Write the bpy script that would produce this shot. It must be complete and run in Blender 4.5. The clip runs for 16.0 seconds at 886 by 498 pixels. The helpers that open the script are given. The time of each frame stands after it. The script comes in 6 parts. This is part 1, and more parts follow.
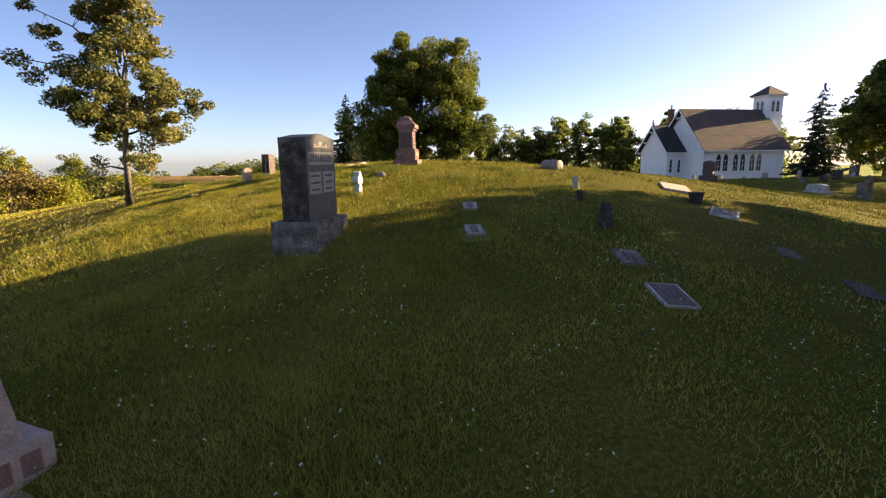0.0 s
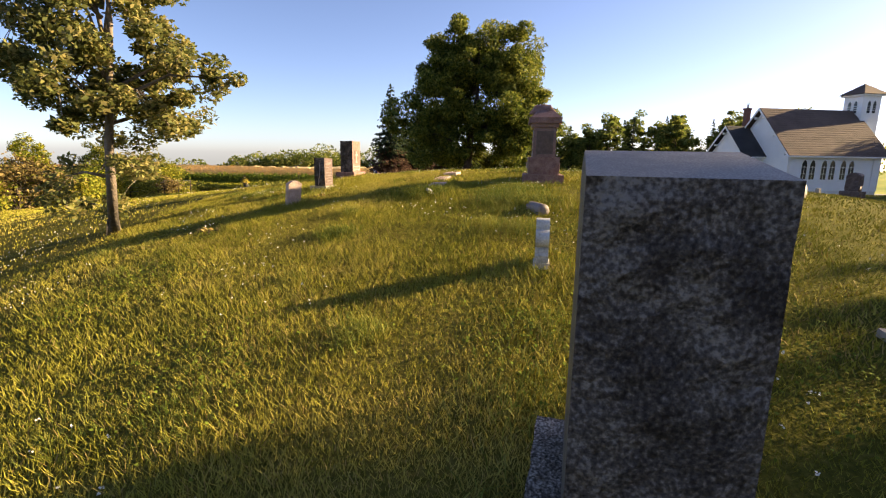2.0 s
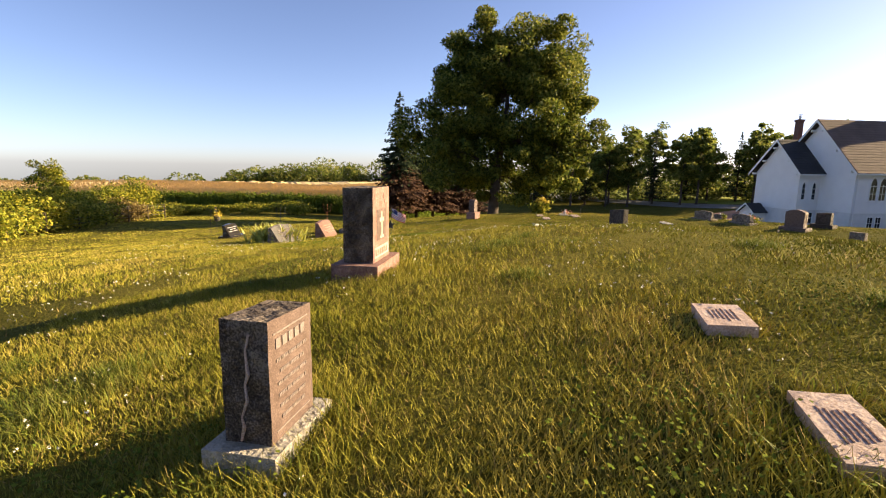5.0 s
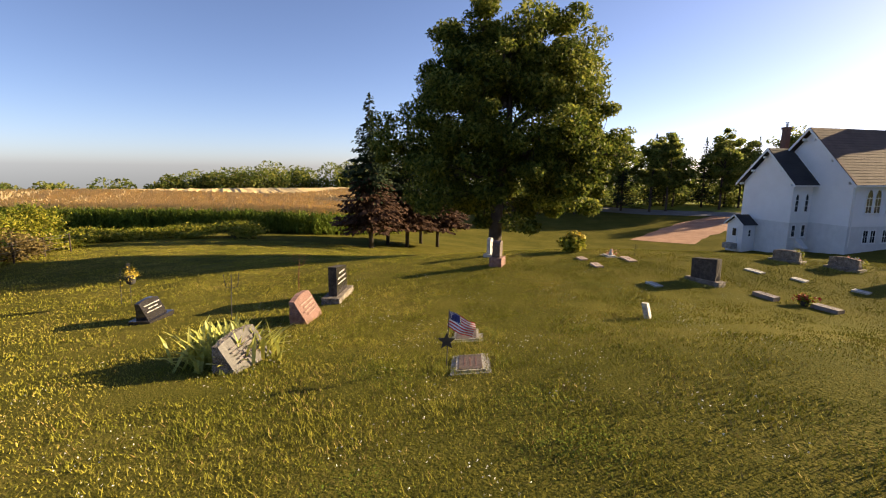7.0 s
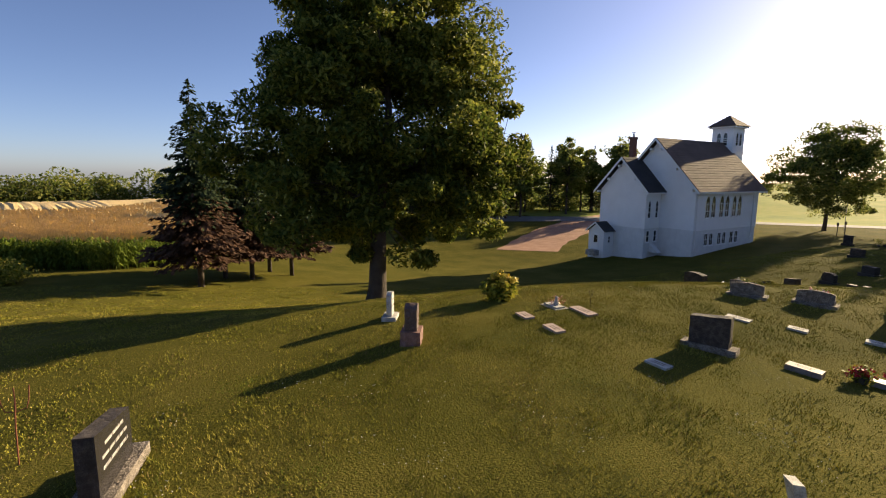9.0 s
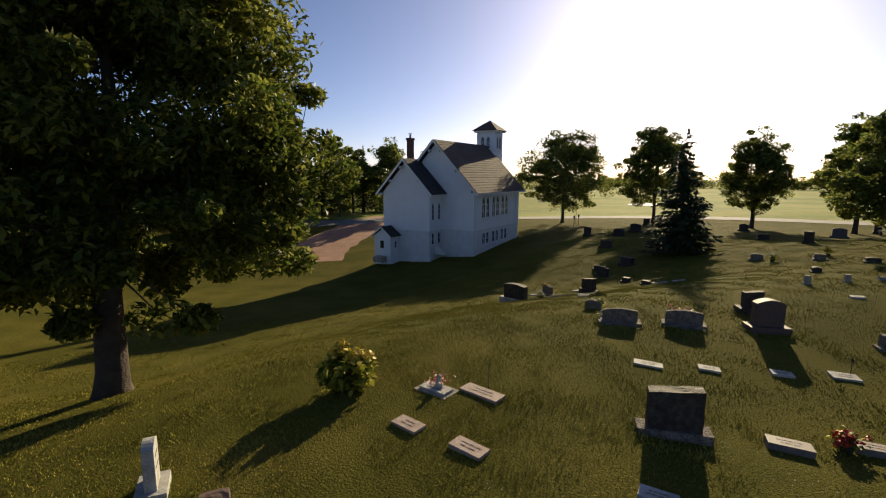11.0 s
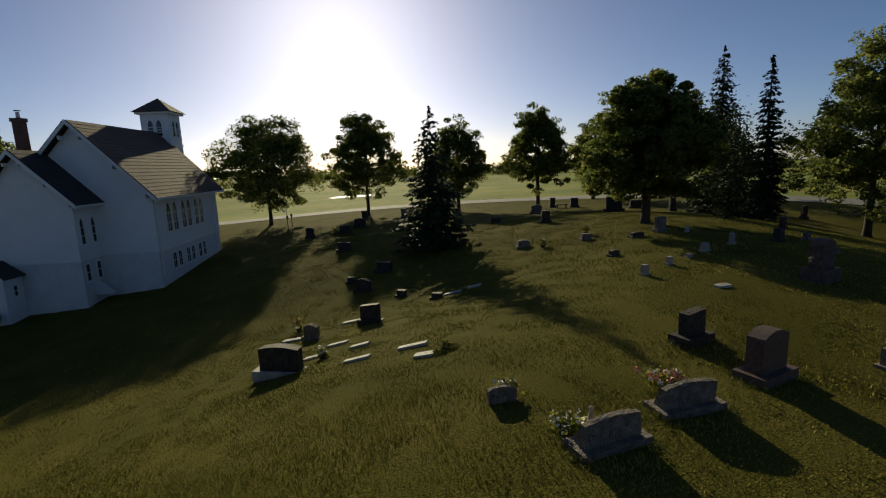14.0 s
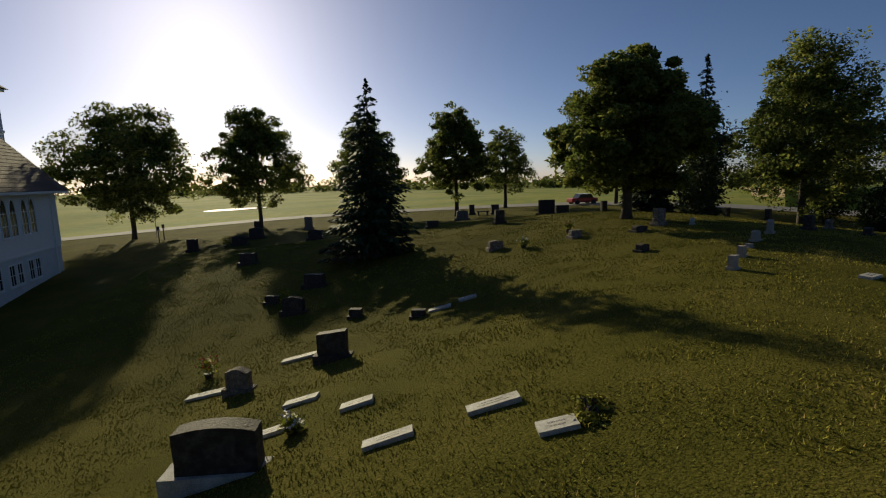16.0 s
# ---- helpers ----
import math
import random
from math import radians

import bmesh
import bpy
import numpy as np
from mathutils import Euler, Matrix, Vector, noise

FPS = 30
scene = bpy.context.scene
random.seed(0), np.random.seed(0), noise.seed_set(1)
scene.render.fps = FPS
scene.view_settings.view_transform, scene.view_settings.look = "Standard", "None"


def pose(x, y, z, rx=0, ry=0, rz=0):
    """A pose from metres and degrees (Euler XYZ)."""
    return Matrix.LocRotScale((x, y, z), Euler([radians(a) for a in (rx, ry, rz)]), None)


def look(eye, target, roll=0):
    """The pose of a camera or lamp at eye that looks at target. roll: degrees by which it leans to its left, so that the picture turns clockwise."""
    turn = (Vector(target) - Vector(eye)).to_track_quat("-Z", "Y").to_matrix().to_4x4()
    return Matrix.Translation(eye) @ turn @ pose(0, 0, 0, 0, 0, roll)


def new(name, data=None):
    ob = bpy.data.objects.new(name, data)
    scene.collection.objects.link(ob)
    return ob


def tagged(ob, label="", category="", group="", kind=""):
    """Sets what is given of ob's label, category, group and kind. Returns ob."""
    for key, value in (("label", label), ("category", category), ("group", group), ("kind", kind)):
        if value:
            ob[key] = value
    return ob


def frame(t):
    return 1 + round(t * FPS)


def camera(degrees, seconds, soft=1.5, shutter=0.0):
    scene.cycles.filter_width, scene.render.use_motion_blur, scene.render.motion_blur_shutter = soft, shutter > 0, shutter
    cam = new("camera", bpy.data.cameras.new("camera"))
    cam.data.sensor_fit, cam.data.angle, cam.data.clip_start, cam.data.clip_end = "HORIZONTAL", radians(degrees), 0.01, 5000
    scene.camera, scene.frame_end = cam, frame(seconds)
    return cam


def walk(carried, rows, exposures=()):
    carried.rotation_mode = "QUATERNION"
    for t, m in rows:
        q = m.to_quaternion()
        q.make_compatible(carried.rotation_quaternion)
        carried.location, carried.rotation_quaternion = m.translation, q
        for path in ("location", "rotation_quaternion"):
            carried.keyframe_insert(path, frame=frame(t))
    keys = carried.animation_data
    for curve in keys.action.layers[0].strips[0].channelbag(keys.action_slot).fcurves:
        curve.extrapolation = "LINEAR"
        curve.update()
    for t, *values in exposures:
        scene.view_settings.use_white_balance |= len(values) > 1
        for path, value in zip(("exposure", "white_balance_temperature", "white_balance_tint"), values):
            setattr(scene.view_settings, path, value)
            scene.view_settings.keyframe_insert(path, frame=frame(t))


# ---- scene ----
cam = camera(85.0, 16.0, 1.15)
PATH = [
    (0, (0.000, 0.000, 2.000), (-0.061, 1.967, 1.641), -0.73),
    (0.5, (-0.587, 1.298, 2.117), (-0.682, 3.262, 1.748), -0.08),
    (1, (-1.202, 2.600, 2.204), (-1.327, 4.560, 1.826), 0.62),
    (1.5, (-1.757, 3.829, 2.325), (-1.908, 5.786, 1.939), 1.06),
    (2, (-2.340, 4.947, 2.334), (-2.514, 6.903, 1.953), 0.88),
    (2.5, (-2.642, 6.171, 2.401), (-2.828, 8.126, 2.023), 0.79),
    (3, (-2.886, 7.392, 2.426), (-3.082, 9.347, 2.053), 0.90),
    (3.5, (-3.226, 8.686, 2.433), (-3.426, 10.642, 2.068), 1.05),
    (4, (-3.615, 9.931, 2.545), (-3.806, 11.891, 2.191), 1.09),
    (4.5, (-4.129, 11.221, 2.726), (-4.312, 13.183, 2.383), 1.03),
    (5, (-4.606, 12.343, 2.864), (-4.785, 14.307, 2.532), 0.84),
    (7.5, (-8.310, 20.754, 4.163), (-8.176, 22.723, 3.839), 0.55),
    (8, (-8.605, 22.383, 4.294), (-8.339, 24.340, 3.980), 0.26),
    (10.5, (-7.335, 31.156, 4.360), (-6.085, 32.690, 4.067), 0.54),
    (11, (-7.090, 32.099, 4.697), (-5.661, 33.466, 4.398), 0.05),
    (11.5, (-6.528, 33.274, 4.865), (-4.933, 34.442, 4.558), -0.04),
    (12, (-5.365, 34.453, 4.842), (-3.644, 35.421, 4.529), -0.83),
    (12.5, (-4.073, 35.590, 4.797), (-2.259, 36.368, 4.475), -1.44),
    (13, (-2.824, 36.750, 4.677), (-0.945, 37.350, 4.346), -1.79),
    (13.5, (-1.416, 37.872, 4.525), (0.506, 38.310, 4.189), -2.12),
    (14, (-0.120, 39.073, 4.365), (1.831, 39.354, 4.024), -2.45),
    (14.5, (1.064, 40.368, 4.180), (3.030, 40.500, 3.837), -2.51),
    (15, (2.241, 41.545, 3.861), (4.213, 41.546, 3.528), -2.30),
    (15.5, (3.912, 42.399, 3.372), (5.885, 42.295, 3.062), -2.09),
    (16, (5.415, 43.104, 2.897), (7.384, 42.902, 2.611), -1.71),
]
walk(cam, [(t, look(eye, target, roll)) for t, eye, target, roll in PATH],
     exposures=[(0.0, 0.45, 7300, 10), (3.5, 0.65, 7500, 10), (5.0, 0.45, 7300, 10), (8.0, 0.0, 6900, 9), (10.3, -0.6, 6600, 6), (11.0, -0.9, 6500, 4), (12.5, -1.65, 6250, -4), (16.0, -1.65, 6100, -2)])

# ---- light ----
SUN_AZ, SUN_EL = 71.0, 17.5
world = bpy.data.worlds.new("sky")
scene.world = world
world.use_nodes = True
wn, wl = world.node_tree.nodes, world.node_tree.links
sky = wn.new("ShaderNodeTexSky")
sky.sky_type, sky.sun_disc = 'NISHITA', False
sky.sun_elevation, sky.sun_rotation = radians(SUN_EL), radians(SUN_AZ)
sky.air_density, sky.dust_density, sky.ozone_density = 0.62, 0.6, 3.0
wn["Background"].inputs[1].default_value = 0.17
haze = wn.new("ShaderNodeHueSaturation")
haze.inputs["Saturation"].default_value = 1.0
haze.inputs["Value"].default_value = 1.08
wl.new(sky.outputs[0], haze.inputs["Color"])
tint = wn.new("ShaderNodeMix")
tint.data_type, tint.blend_type = "RGBA", "MULTIPLY"
tint.inputs[0].default_value = 1.0
tint.inputs[7].default_value = (1.13, 0.985, 1.05, 1.0)
wl.new(haze.outputs[0], tint.inputs[6])
wl.new(tint.outputs[2], wn["Background"].inputs[0])
sun = new("sun", bpy.data.lights.new("sun", "SUN"))
sun.data.energy, sun.data.angle, sun.data.color = 14.6, radians(0.6), (1.0, 0.79, 0.50)
sun_way = Vector((math.sin(radians(SUN_AZ)) * math.cos(radians(SUN_EL)), math.cos(radians(SUN_AZ)) * math.cos(radians(SUN_EL)), math.sin(radians(SUN_EL))))
sun.matrix_world = look((60, 40, 60), Vector((60, 40, 60)) - sun_way)

# ---- materials ----
def material(name, colours, scale=6.0, rough=0.85, bump=0.3, bump_scale=40.0, fine=90.0, metal=0.0, islands=0.0, randoms=0.0, dist=0.02, fine_mix=0.35, translucent=0.0, coat=0.0, gloss=0.5, sharp=0.2):
    """Two scales of noise drive the colour between the given ones; a third drives the relief."""
    m = bpy.data.materials.new(name)
    m.use_nodes = True
    n, l = m.node_tree.nodes, m.node_tree.links
    b = n["Principled BSDF"]
    co = n.new("ShaderNodeTexCoord")
    big, small = n.new("ShaderNodeTexNoise"), n.new("ShaderNodeTexNoise")
    for t, s, d in ((big, scale, 4), (small, fine, 3)):
        t.inputs["Scale"].default_value, t.inputs["Detail"].default_value = s, d
        l.new(co.outputs["Object"], t.inputs["Vector"])
    mix = n.new("ShaderNodeMath")
    mix.operation = "MULTIPLY_ADD"
    mix.inputs[1].default_value = fine_mix
    l.new(small.outputs["Fac"], mix.inputs[0])
    less = n.new("ShaderNodeMath")
    less.operation = "MULTIPLY_ADD"
    less.inputs[1].default_value, less.inputs[2].default_value = 1 - fine_mix, 0
    l.new(big.outputs["Fac"], less.inputs[0])
    l.new(less.outputs[0], mix.inputs[2])
    value = mix.outputs[0]
    for kind, amount in (("i", islands), ("r", randoms)):
        if amount:
            src = n.new("ShaderNodeNewGeometry").outputs["Random Per Island"] if kind == "i" else n.new("ShaderNodeObjectInfo").outputs["Random"]
            add = n.new("ShaderNodeMath")
            add.operation = "MULTIPLY_ADD"
            add.inputs[1].default_value = amount
            l.new(src, add.inputs[0])
            sub = n.new("ShaderNodeMath")
            sub.operation = "SUBTRACT"
            sub.inputs[1].default_value = amount / 2
            l.new(value, sub.inputs[0])
            l.new(sub.outputs[0], add.inputs[2])
            value = add.outputs[0]
    ramp = n.new("ShaderNodeValToRGB")
    e = ramp.color_ramp.elements
    lo, hi = 0.5 - sharp, 0.5 + sharp
    e[0].position, e[1].position = lo, hi
    e[0].color, e[1].color = (*colours[0], 1), (*colours[-1], 1)
    for k, c in enumerate(colours[1:-1], 1):
        e.new(lo + (hi - lo) * k / (len(colours) - 1)).color = (*c, 1)
    l.new(value, ramp.inputs[0])
    l.new(ramp.outputs[0], b.inputs["Base Color"])
    b.inputs["Roughness"].default_value, b.inputs["Metallic"].default_value = rough, metal
    b.inputs["Specular IOR Level"].default_value = gloss
    if coat:
        b.inputs["Coat Weight"].default_value = coat
    if bump:
        t, bm = n.new("ShaderNodeTexNoise"), n.new("ShaderNodeBump")
        t.inputs["Scale"].default_value, t.inputs["Detail"].default_value = bump_scale, 5
        l.new(co.outputs["Object"], t.inputs["Vector"])
        bm.inputs["Strength"].default_value, bm.inputs["Distance"].default_value = bump, dist
        l.new(t.outputs["Fac"], bm.inputs["Height"])
        l.new(bm.outputs[0], b.inputs["Normal"])
    if translucent:
        tr, mx = n.new("ShaderNodeBsdfTranslucent"), n.new("ShaderNodeMixShader")
        l.new(ramp.outputs[0], tr.inputs[0])
        mx.inputs[0].default_value = translucent
        l.new(b.outputs[0], mx.inputs[1])
        l.new(tr.outputs[0], mx.inputs[2])
        l.new(mx.outputs[0], n["Material Output"].inputs[0])
    return m


LAWN = material("lawn", [(0.043, 0.046, 0.009), (0.09, 0.085, 0.015), (0.165, 0.135, 0.034)], 0.35, 0.95, 0.6, 28, 26, dist=0.05, fine_mix=0.6, gloss=0.02)
GRASS = material("grass_blades", [(0.135, 0.145, 0.02), (0.265, 0.248, 0.038), (0.40, 0.33, 0.08)], 0.4, 0.8, 0, islands=0.16, translucent=0.03, fine=3, gloss=0.04)
LUSH = material("long_green_grass", [(0.07, 0.10, 0.014), (0.15, 0.18, 0.028), (0.28, 0.27, 0.06)], 0.6, 0.6, 0, islands=0.35, translucent=0.25, fine=3, gloss=0.1)
STRAW = material("dry_grass", [(0.24, 0.17, 0.05), (0.40, 0.29, 0.11)], 2, 0.8, 0, islands=0.3, gloss=0.1)
CLOVERLEAF = material("clover_leaves", [(0.06, 0.09, 0.012), (0.14, 0.17, 0.025)], 2, 0.9, 0, islands=0.4, gloss=0.03)
CLOVER = material("clover_heads", [(0.55, 0.53, 0.45), (0.8, 0.78, 0.7)], 4, 0.9, 0, islands=0.3)
WALNUT = material("walnut_leaves", [(0.045, 0.07, 0.012), (0.13, 0.16, 0.028), (0.27, 0.27, 0.055)], 0.25, 0.55, 0, islands=0.5, translucent=0.45, fine=2, gloss=0.15)
OAK = material("oak_leaves", [(0.10, 0.115, 0.035), (0.20, 0.21, 0.065), (0.34, 0.29, 0.11)], 0.5, 0.55, 0, islands=0.6, translucent=0.45, fine=3, gloss=0.15)
LEAF = material("tree_leaves", [(0.075, 0.105, 0.022), (0.16, 0.20, 0.044), (0.27, 0.27, 0.07)], 0.3, 0.6, 0, islands=0.5, translucent=0.6, fine=2, gloss=0.15)
NEEDLE = material("spruce_needles", [(0.02, 0.036, 0.016), (0.045, 0.066, 0.03)], 1, 0.7, 0, islands=0.5, translucent=0.12, gloss=0.15)
DEADNEEDLE = material("dead_needles", [(0.045, 0.025, 0.016), (0.11, 0.06, 0.038)], 2, 0.8, 0, islands=0.4, translucent=0.15, gloss=0.15)
SHRUB = material("shrub_leaves", [(0.09, 0.12, 0.014), (0.24, 0.26, 0.03), (0.42, 0.37, 0.055)], 0.5, 0.6, 0, islands=0.5, translucent=0.35, fine=3, gloss=0.15)
DRYLEAF = material("dry_leaves", [(0.09, 0.065, 0.025), (0.18, 0.13, 0.05), (0.26, 0.2, 0.08)], 0.5, 0.7, 0, islands=0.5, translucent=0.25, fine=3, gloss=0.1)
BARK = material("bark", [(0.03, 0.022, 0.017), (0.085, 0.064, 0.048)], 3, 0.95, 1.0, 14, 25, dist=0.05)
PALEBARK = material("pale_grey_bark", [(0.10, 0.08, 0.06), (0.24, 0.19, 0.145)], 3, 0.95, 0.8, 18, 30, dist=0.03)
CORN = material("corn_leaves", [(0.09, 0.14, 0.016), (0.20, 0.25, 0.035)], 1, 0.6, 0, islands=0.5, translucent=0.3, gloss=0.15)
TASSEL = material("corn_tassels", [(0.50, 0.36, 0.14), (0.68, 0.50, 0.23)], 0.3, 0.9, 0.6, 3, 2, islands=0.3, dist=0.2)
WHITE = material("white_siding_paint", [(0.76, 0.76, 0.76), (0.84, 0.84, 0.84)], 0.8, 0.55, 0.08, 30, 8)
TRIM = material("white_trim_paint", [(0.76, 0.76, 0.75), (0.82, 0.82, 0.81)], 2, 0.45, 0.05, 30)
FOUND = material("painted_block_foundation", [(0.60, 0.60, 0.59), (0.74, 0.74, 0.73)], 1.2, 0.85, 0.4, 25, 12)
SHINGLE = material("asphalt_shingles", [(0.065, 0.045, 0.036), (0.135, 0.092, 0.072)], 0.6, 0.9, 0.5, 60, 20, islands=0.2, dist=0.01)
SHINGLE2 = material("dark_shingles", [(0.025, 0.024, 0.026), (0.05, 0.048, 0.05)], 0.6, 0.9, 0.5, 60, 20, islands=0.2, dist=0.01)
PANE = material("dark_window_glass", [(0.015, 0.017, 0.02), (0.03, 0.033, 0.04)], 1.5, 0.08, 0.05, 3)
CHIM = material("chimney_brick", [(0.09, 0.05, 0.04), (0.17, 0.09, 0.07)], 5, 0.9, 0.5, 30)
METAL = material("dull_metal", [(0.25, 0.25, 0.26), (0.4, 0.4, 0.41)], 6, 0.4, 0.1, 30, metal=0.9)
IRON = material("dark_iron", [(0.02, 0.02, 0.02), (0.05, 0.045, 0.04)], 20, 0.6, 0.2, 60)
RUST = material("rusty_iron", [(0.14, 0.045, 0.02), (0.26, 0.09, 0.04)], 20, 0.85, 0.3, 60)
GREY = material("grey_granite", [(0.045, 0.037, 0.03), (0.15, 0.128, 0.108), (0.38, 0.335, 0.29)], 7, 0.9, 1.0, 24, 95, fine_mix=0.7, gloss=0.2, sharp=0.12, dist=0.045)
ROCK = material("split_granite", [(0.03, 0.023, 0.019), (0.085, 0.068, 0.056), (0.22, 0.185, 0.155)], 6, 0.9, 1.0, 15, 90, fine_mix=0.55, gloss=0.2, sharp=0.12, dist=0.08)
DARKG = material("dark_grey_granite", [(0.018, 0.015, 0.013), (0.042, 0.035, 0.031), (0.115, 0.10, 0.09)], 10, 0.75, 0.7, 30, 150, fine_mix=0.6, gloss=0.25, sharp=0.15)
POLISH = material("polished_dark_granite", [(0.035, 0.032, 0.03), (0.075, 0.07, 0.065), (0.17, 0.16, 0.15)], 14, 0.5, 0.05, 60, 220, fine_mix=0.75, gloss=0.3, sharp=0.15)
BLACKG = material("black_polished_granite", [(0.014, 0.013, 0.014), (0.035, 0.032, 0.033)], 20, 0.2, 0.02, 60, 160, fine_mix=0.6)
ROSE = material("rose_granite", [(0.11, 0.055, 0.045), (0.21, 0.12, 0.10), (0.34, 0.22, 0.19)], 9, 0.8, 0.6, 30, 130, fine_mix=0.65, gloss=0.25, sharp=0.15)
ROSEP = material("polished_rose_granite", [(0.10, 0.055, 0.045), (0.18, 0.105, 0.09), (0.29, 0.195, 0.17)], 14, 0.3, 0.03, 60, 170, fine_mix=0.7, gloss=0.25, sharp=0.15)
BROWN = material("polished_brown_granite", [(0.055, 0.035, 0.029), (0.10, 0.068, 0.058), (0.18, 0.13, 0.115)], 14, 0.6, 0.2, 60, 170, fine_mix=0.7, gloss=0.25, sharp=0.15)
PINK = material("pink_granite", [(0.25, 0.175, 0.145), (0.40, 0.30, 0.255), (0.53, 0.43, 0.38)], 8, 0.75, 0.4, 30, 140, fine_mix=0.65, gloss=0.25, sharp=0.15)
MAUVE = material("honed_grey_granite", [(0.10, 0.08, 0.074), (0.175, 0.142, 0.132), (0.26, 0.215, 0.20)], 10, 0.6, 0.1, 40, 150, fine_mix=0.7, sharp=0.15)
MARBLE = material("weathered_marble", [(0.24, 0.23, 0.21), (0.40, 0.39, 0.365), (0.54, 0.53, 0.50)], 5, 0.8, 0.4, 25, 50, fine_mix=0.45, sharp=0.15)
CONCRETE = material("concrete", [(0.20, 0.185, 0.155), (0.45, 0.42, 0.365)], 5, 0.95, 0.9, 30, 70, sharp=0.14, dist=0.03)
CUT = material("cut_lettering", [(0.22, 0.20, 0.18), (0.33, 0.31, 0.28)], 12, 0.9, 0.2, 60)
PALE = material("pale_inscription_panel", [(0.25, 0.225, 0.195), (0.38, 0.34, 0.30)], 12, 0.9, 0.3, 60, 140)
BRONZE = material("bronze_plate", [(0.06, 0.042, 0.036), (0.15, 0.105, 0.09)], 12, 0.7, 0.5, 50, metal=0.15)
ASPHALT = material("asphalt", [(0.12, 0.115, 0.11), (0.20, 0.19, 0.18)], 0.8, 0.9, 0.3, 50, 30)
GRAVEL = material("red_gravel", [(0.25, 0.12, 0.07), (0.42, 0.225, 0.14)], 0.8, 0.95, 0.8, 30, 25)
MEADOW = material("meadow_field", [(0.11, 0.155, 0.03), (0.22, 0.25, 0.05), (0.34, 0.31, 0.085)], 0.05, 0.95, 0.4, 3, 0.6, gloss=0.05)
RED = material("red_petals", [(0.35, 0.012, 0.015), (0.6, 0.04, 0.04)], 20, 0.6, 0, islands=0.4)
CORAL = material("coral_petals", [(0.6, 0.14, 0.11), (0.8, 0.42, 0.36)], 20, 0.6, 0, islands=0.5)
WPETAL = material("white_petals", [(0.65, 0.62, 0.58), (0.8, 0.78, 0.75)], 20, 0.6, 0, islands=0.3)
YELLOW = material("yellow_petals", [(0.6, 0.42, 0.03), (0.75, 0.58, 0.08)], 20, 0.6, 0, islands=0.3)
YUCCA = material("yucca_blades", [(0.26, 0.30, 0.05), (0.55, 0.52, 0.13)], 3, 0.5, 0, islands=0.4, translucent=0.25)
FLAGRED = material("red_cloth", [(0.45, 0.02, 0.03), (0.55, 0.04, 0.05)], 20, 0.8, 0)
FLAGBLUE = material("blue_cloth", [(0.02, 0.03, 0.13), (0.03, 0.045, 0.2)], 20, 0.8, 0)
FLAGWHITE = material("white_cloth", [(0.7, 0.7, 0.7), (0.8, 0.8, 0.8)], 20, 0.8, 0)
CARRED = material("red_car_paint", [(0.4, 0.02, 0.02), (0.5, 0.03, 0.03)], 3, 0.3, 0)
RUBBER = material("rubber", [(0.02, 0.02, 0.02), (0.03, 0.03, 0.03)], 9, 0.8, 0)
WATER = material("pond_water", [(0.09, 0.10, 0.08), (0.15, 0.16, 0.13)], 0.2, 0.12, 0.15, 2)

# ---- the lie of the land ----
SWELLS = [-0.05, -0.18, 0.3, -0.07, -0.59, -0.17, 0.19, 0.59, 1.68, 0.96, -0.05, -0.17, -0.13, 0.25, 1.22, -3.31, -1.72, -0.24, -0.22, 0.05, 1.8, 0.4, 1.31, 0.59, 0.52, 1.03, -0.97, 0.16, -0.56, -0.65, 0.4, 1.13, 0.38, 0.88, -0.38, -0.53]
MOUNDS = [-0.17, -1.06, 1.02, 0.56, -0.7, 0.46, -0.31, 0.92, 0.89, 1.41, -0.68, 0.17, 1.43, -1.07, -0.08, 0.64, 0.37, -1.3, 0.17, 0.98, -0.2, -0.27, 0.01, -0.04, 0.26, 1.09, 0.11, -0.08, -0.15, -0.24, -0.07, 0.32, 0.33, -0.73, -0.43, -0.35, -0.78, -0.29, 0.63, 0.8, 0.2, 0.75]
CENTRES = [(x, y, 24.0) for x in (-40, -12, 16, 44, 72, 100) for y in (-20, 8, 36, 64, 92, 120)] + [(x, y, 8.0) for x in (-12, -3, 6, 15, 24, 33) for y in (2, 10, 18, 26, 34, 42, 50)]
# the long back of the hill behind the second row
CREST = [(-6, 24, 4.5, -0.28), (-2, 22, 4.5, 0.26), (-2, 27, 4.5, 0.92), (2, 25, 4.5, 0.51), (-5.5, 29.5, 4.5, -0.13), (1.5, 30, 4.5, -0.34), (4.5, 21, 4.5, -0.3), (3, 22, 4.5, 0.38), (6.5, 18.5, 4.5, 0.5), (11, 20, 5, 0.6)]
TOP = (7.0, 37.0)


def height(x, y):
    """The ground's height: broad swells and smaller mounds on land that falls away, most of all to the north-west."""
    x, y = np.asarray(x, float), np.asarray(y, float)
    dx, dy = x - TOP[0], y - TOP[1]
    r = np.hypot(dx, dy) + 1e-6
    way = np.arctan2(dx, dy)
    west, south = np.maximum(0, np.cos(way + radians(30))), np.maximum(0, np.cos(way - radians(165)))
    far = -2.0 - (r - 70) * np.tan(np.radians(0.35 + 3.1 * west * west + 0.9 * south * south))
    w = np.clip((r - 85) / 120, 0, 1)
    w = w * w * (3 - 2 * w)
    z = -3.0 * (1 - w) + w * far
    for (a, b, s), m in zip(CENTRES, SWELLS + MOUNDS):
        z = z + m * np.exp(-((x - a) ** 2 + (y - b) ** 2) / (2 * s * s))
    for a, b, s, m in CREST:
        z = z + m * np.exp(-((x - a) ** 2 + (y - b) ** 2) / (2 * s * s))
    return z


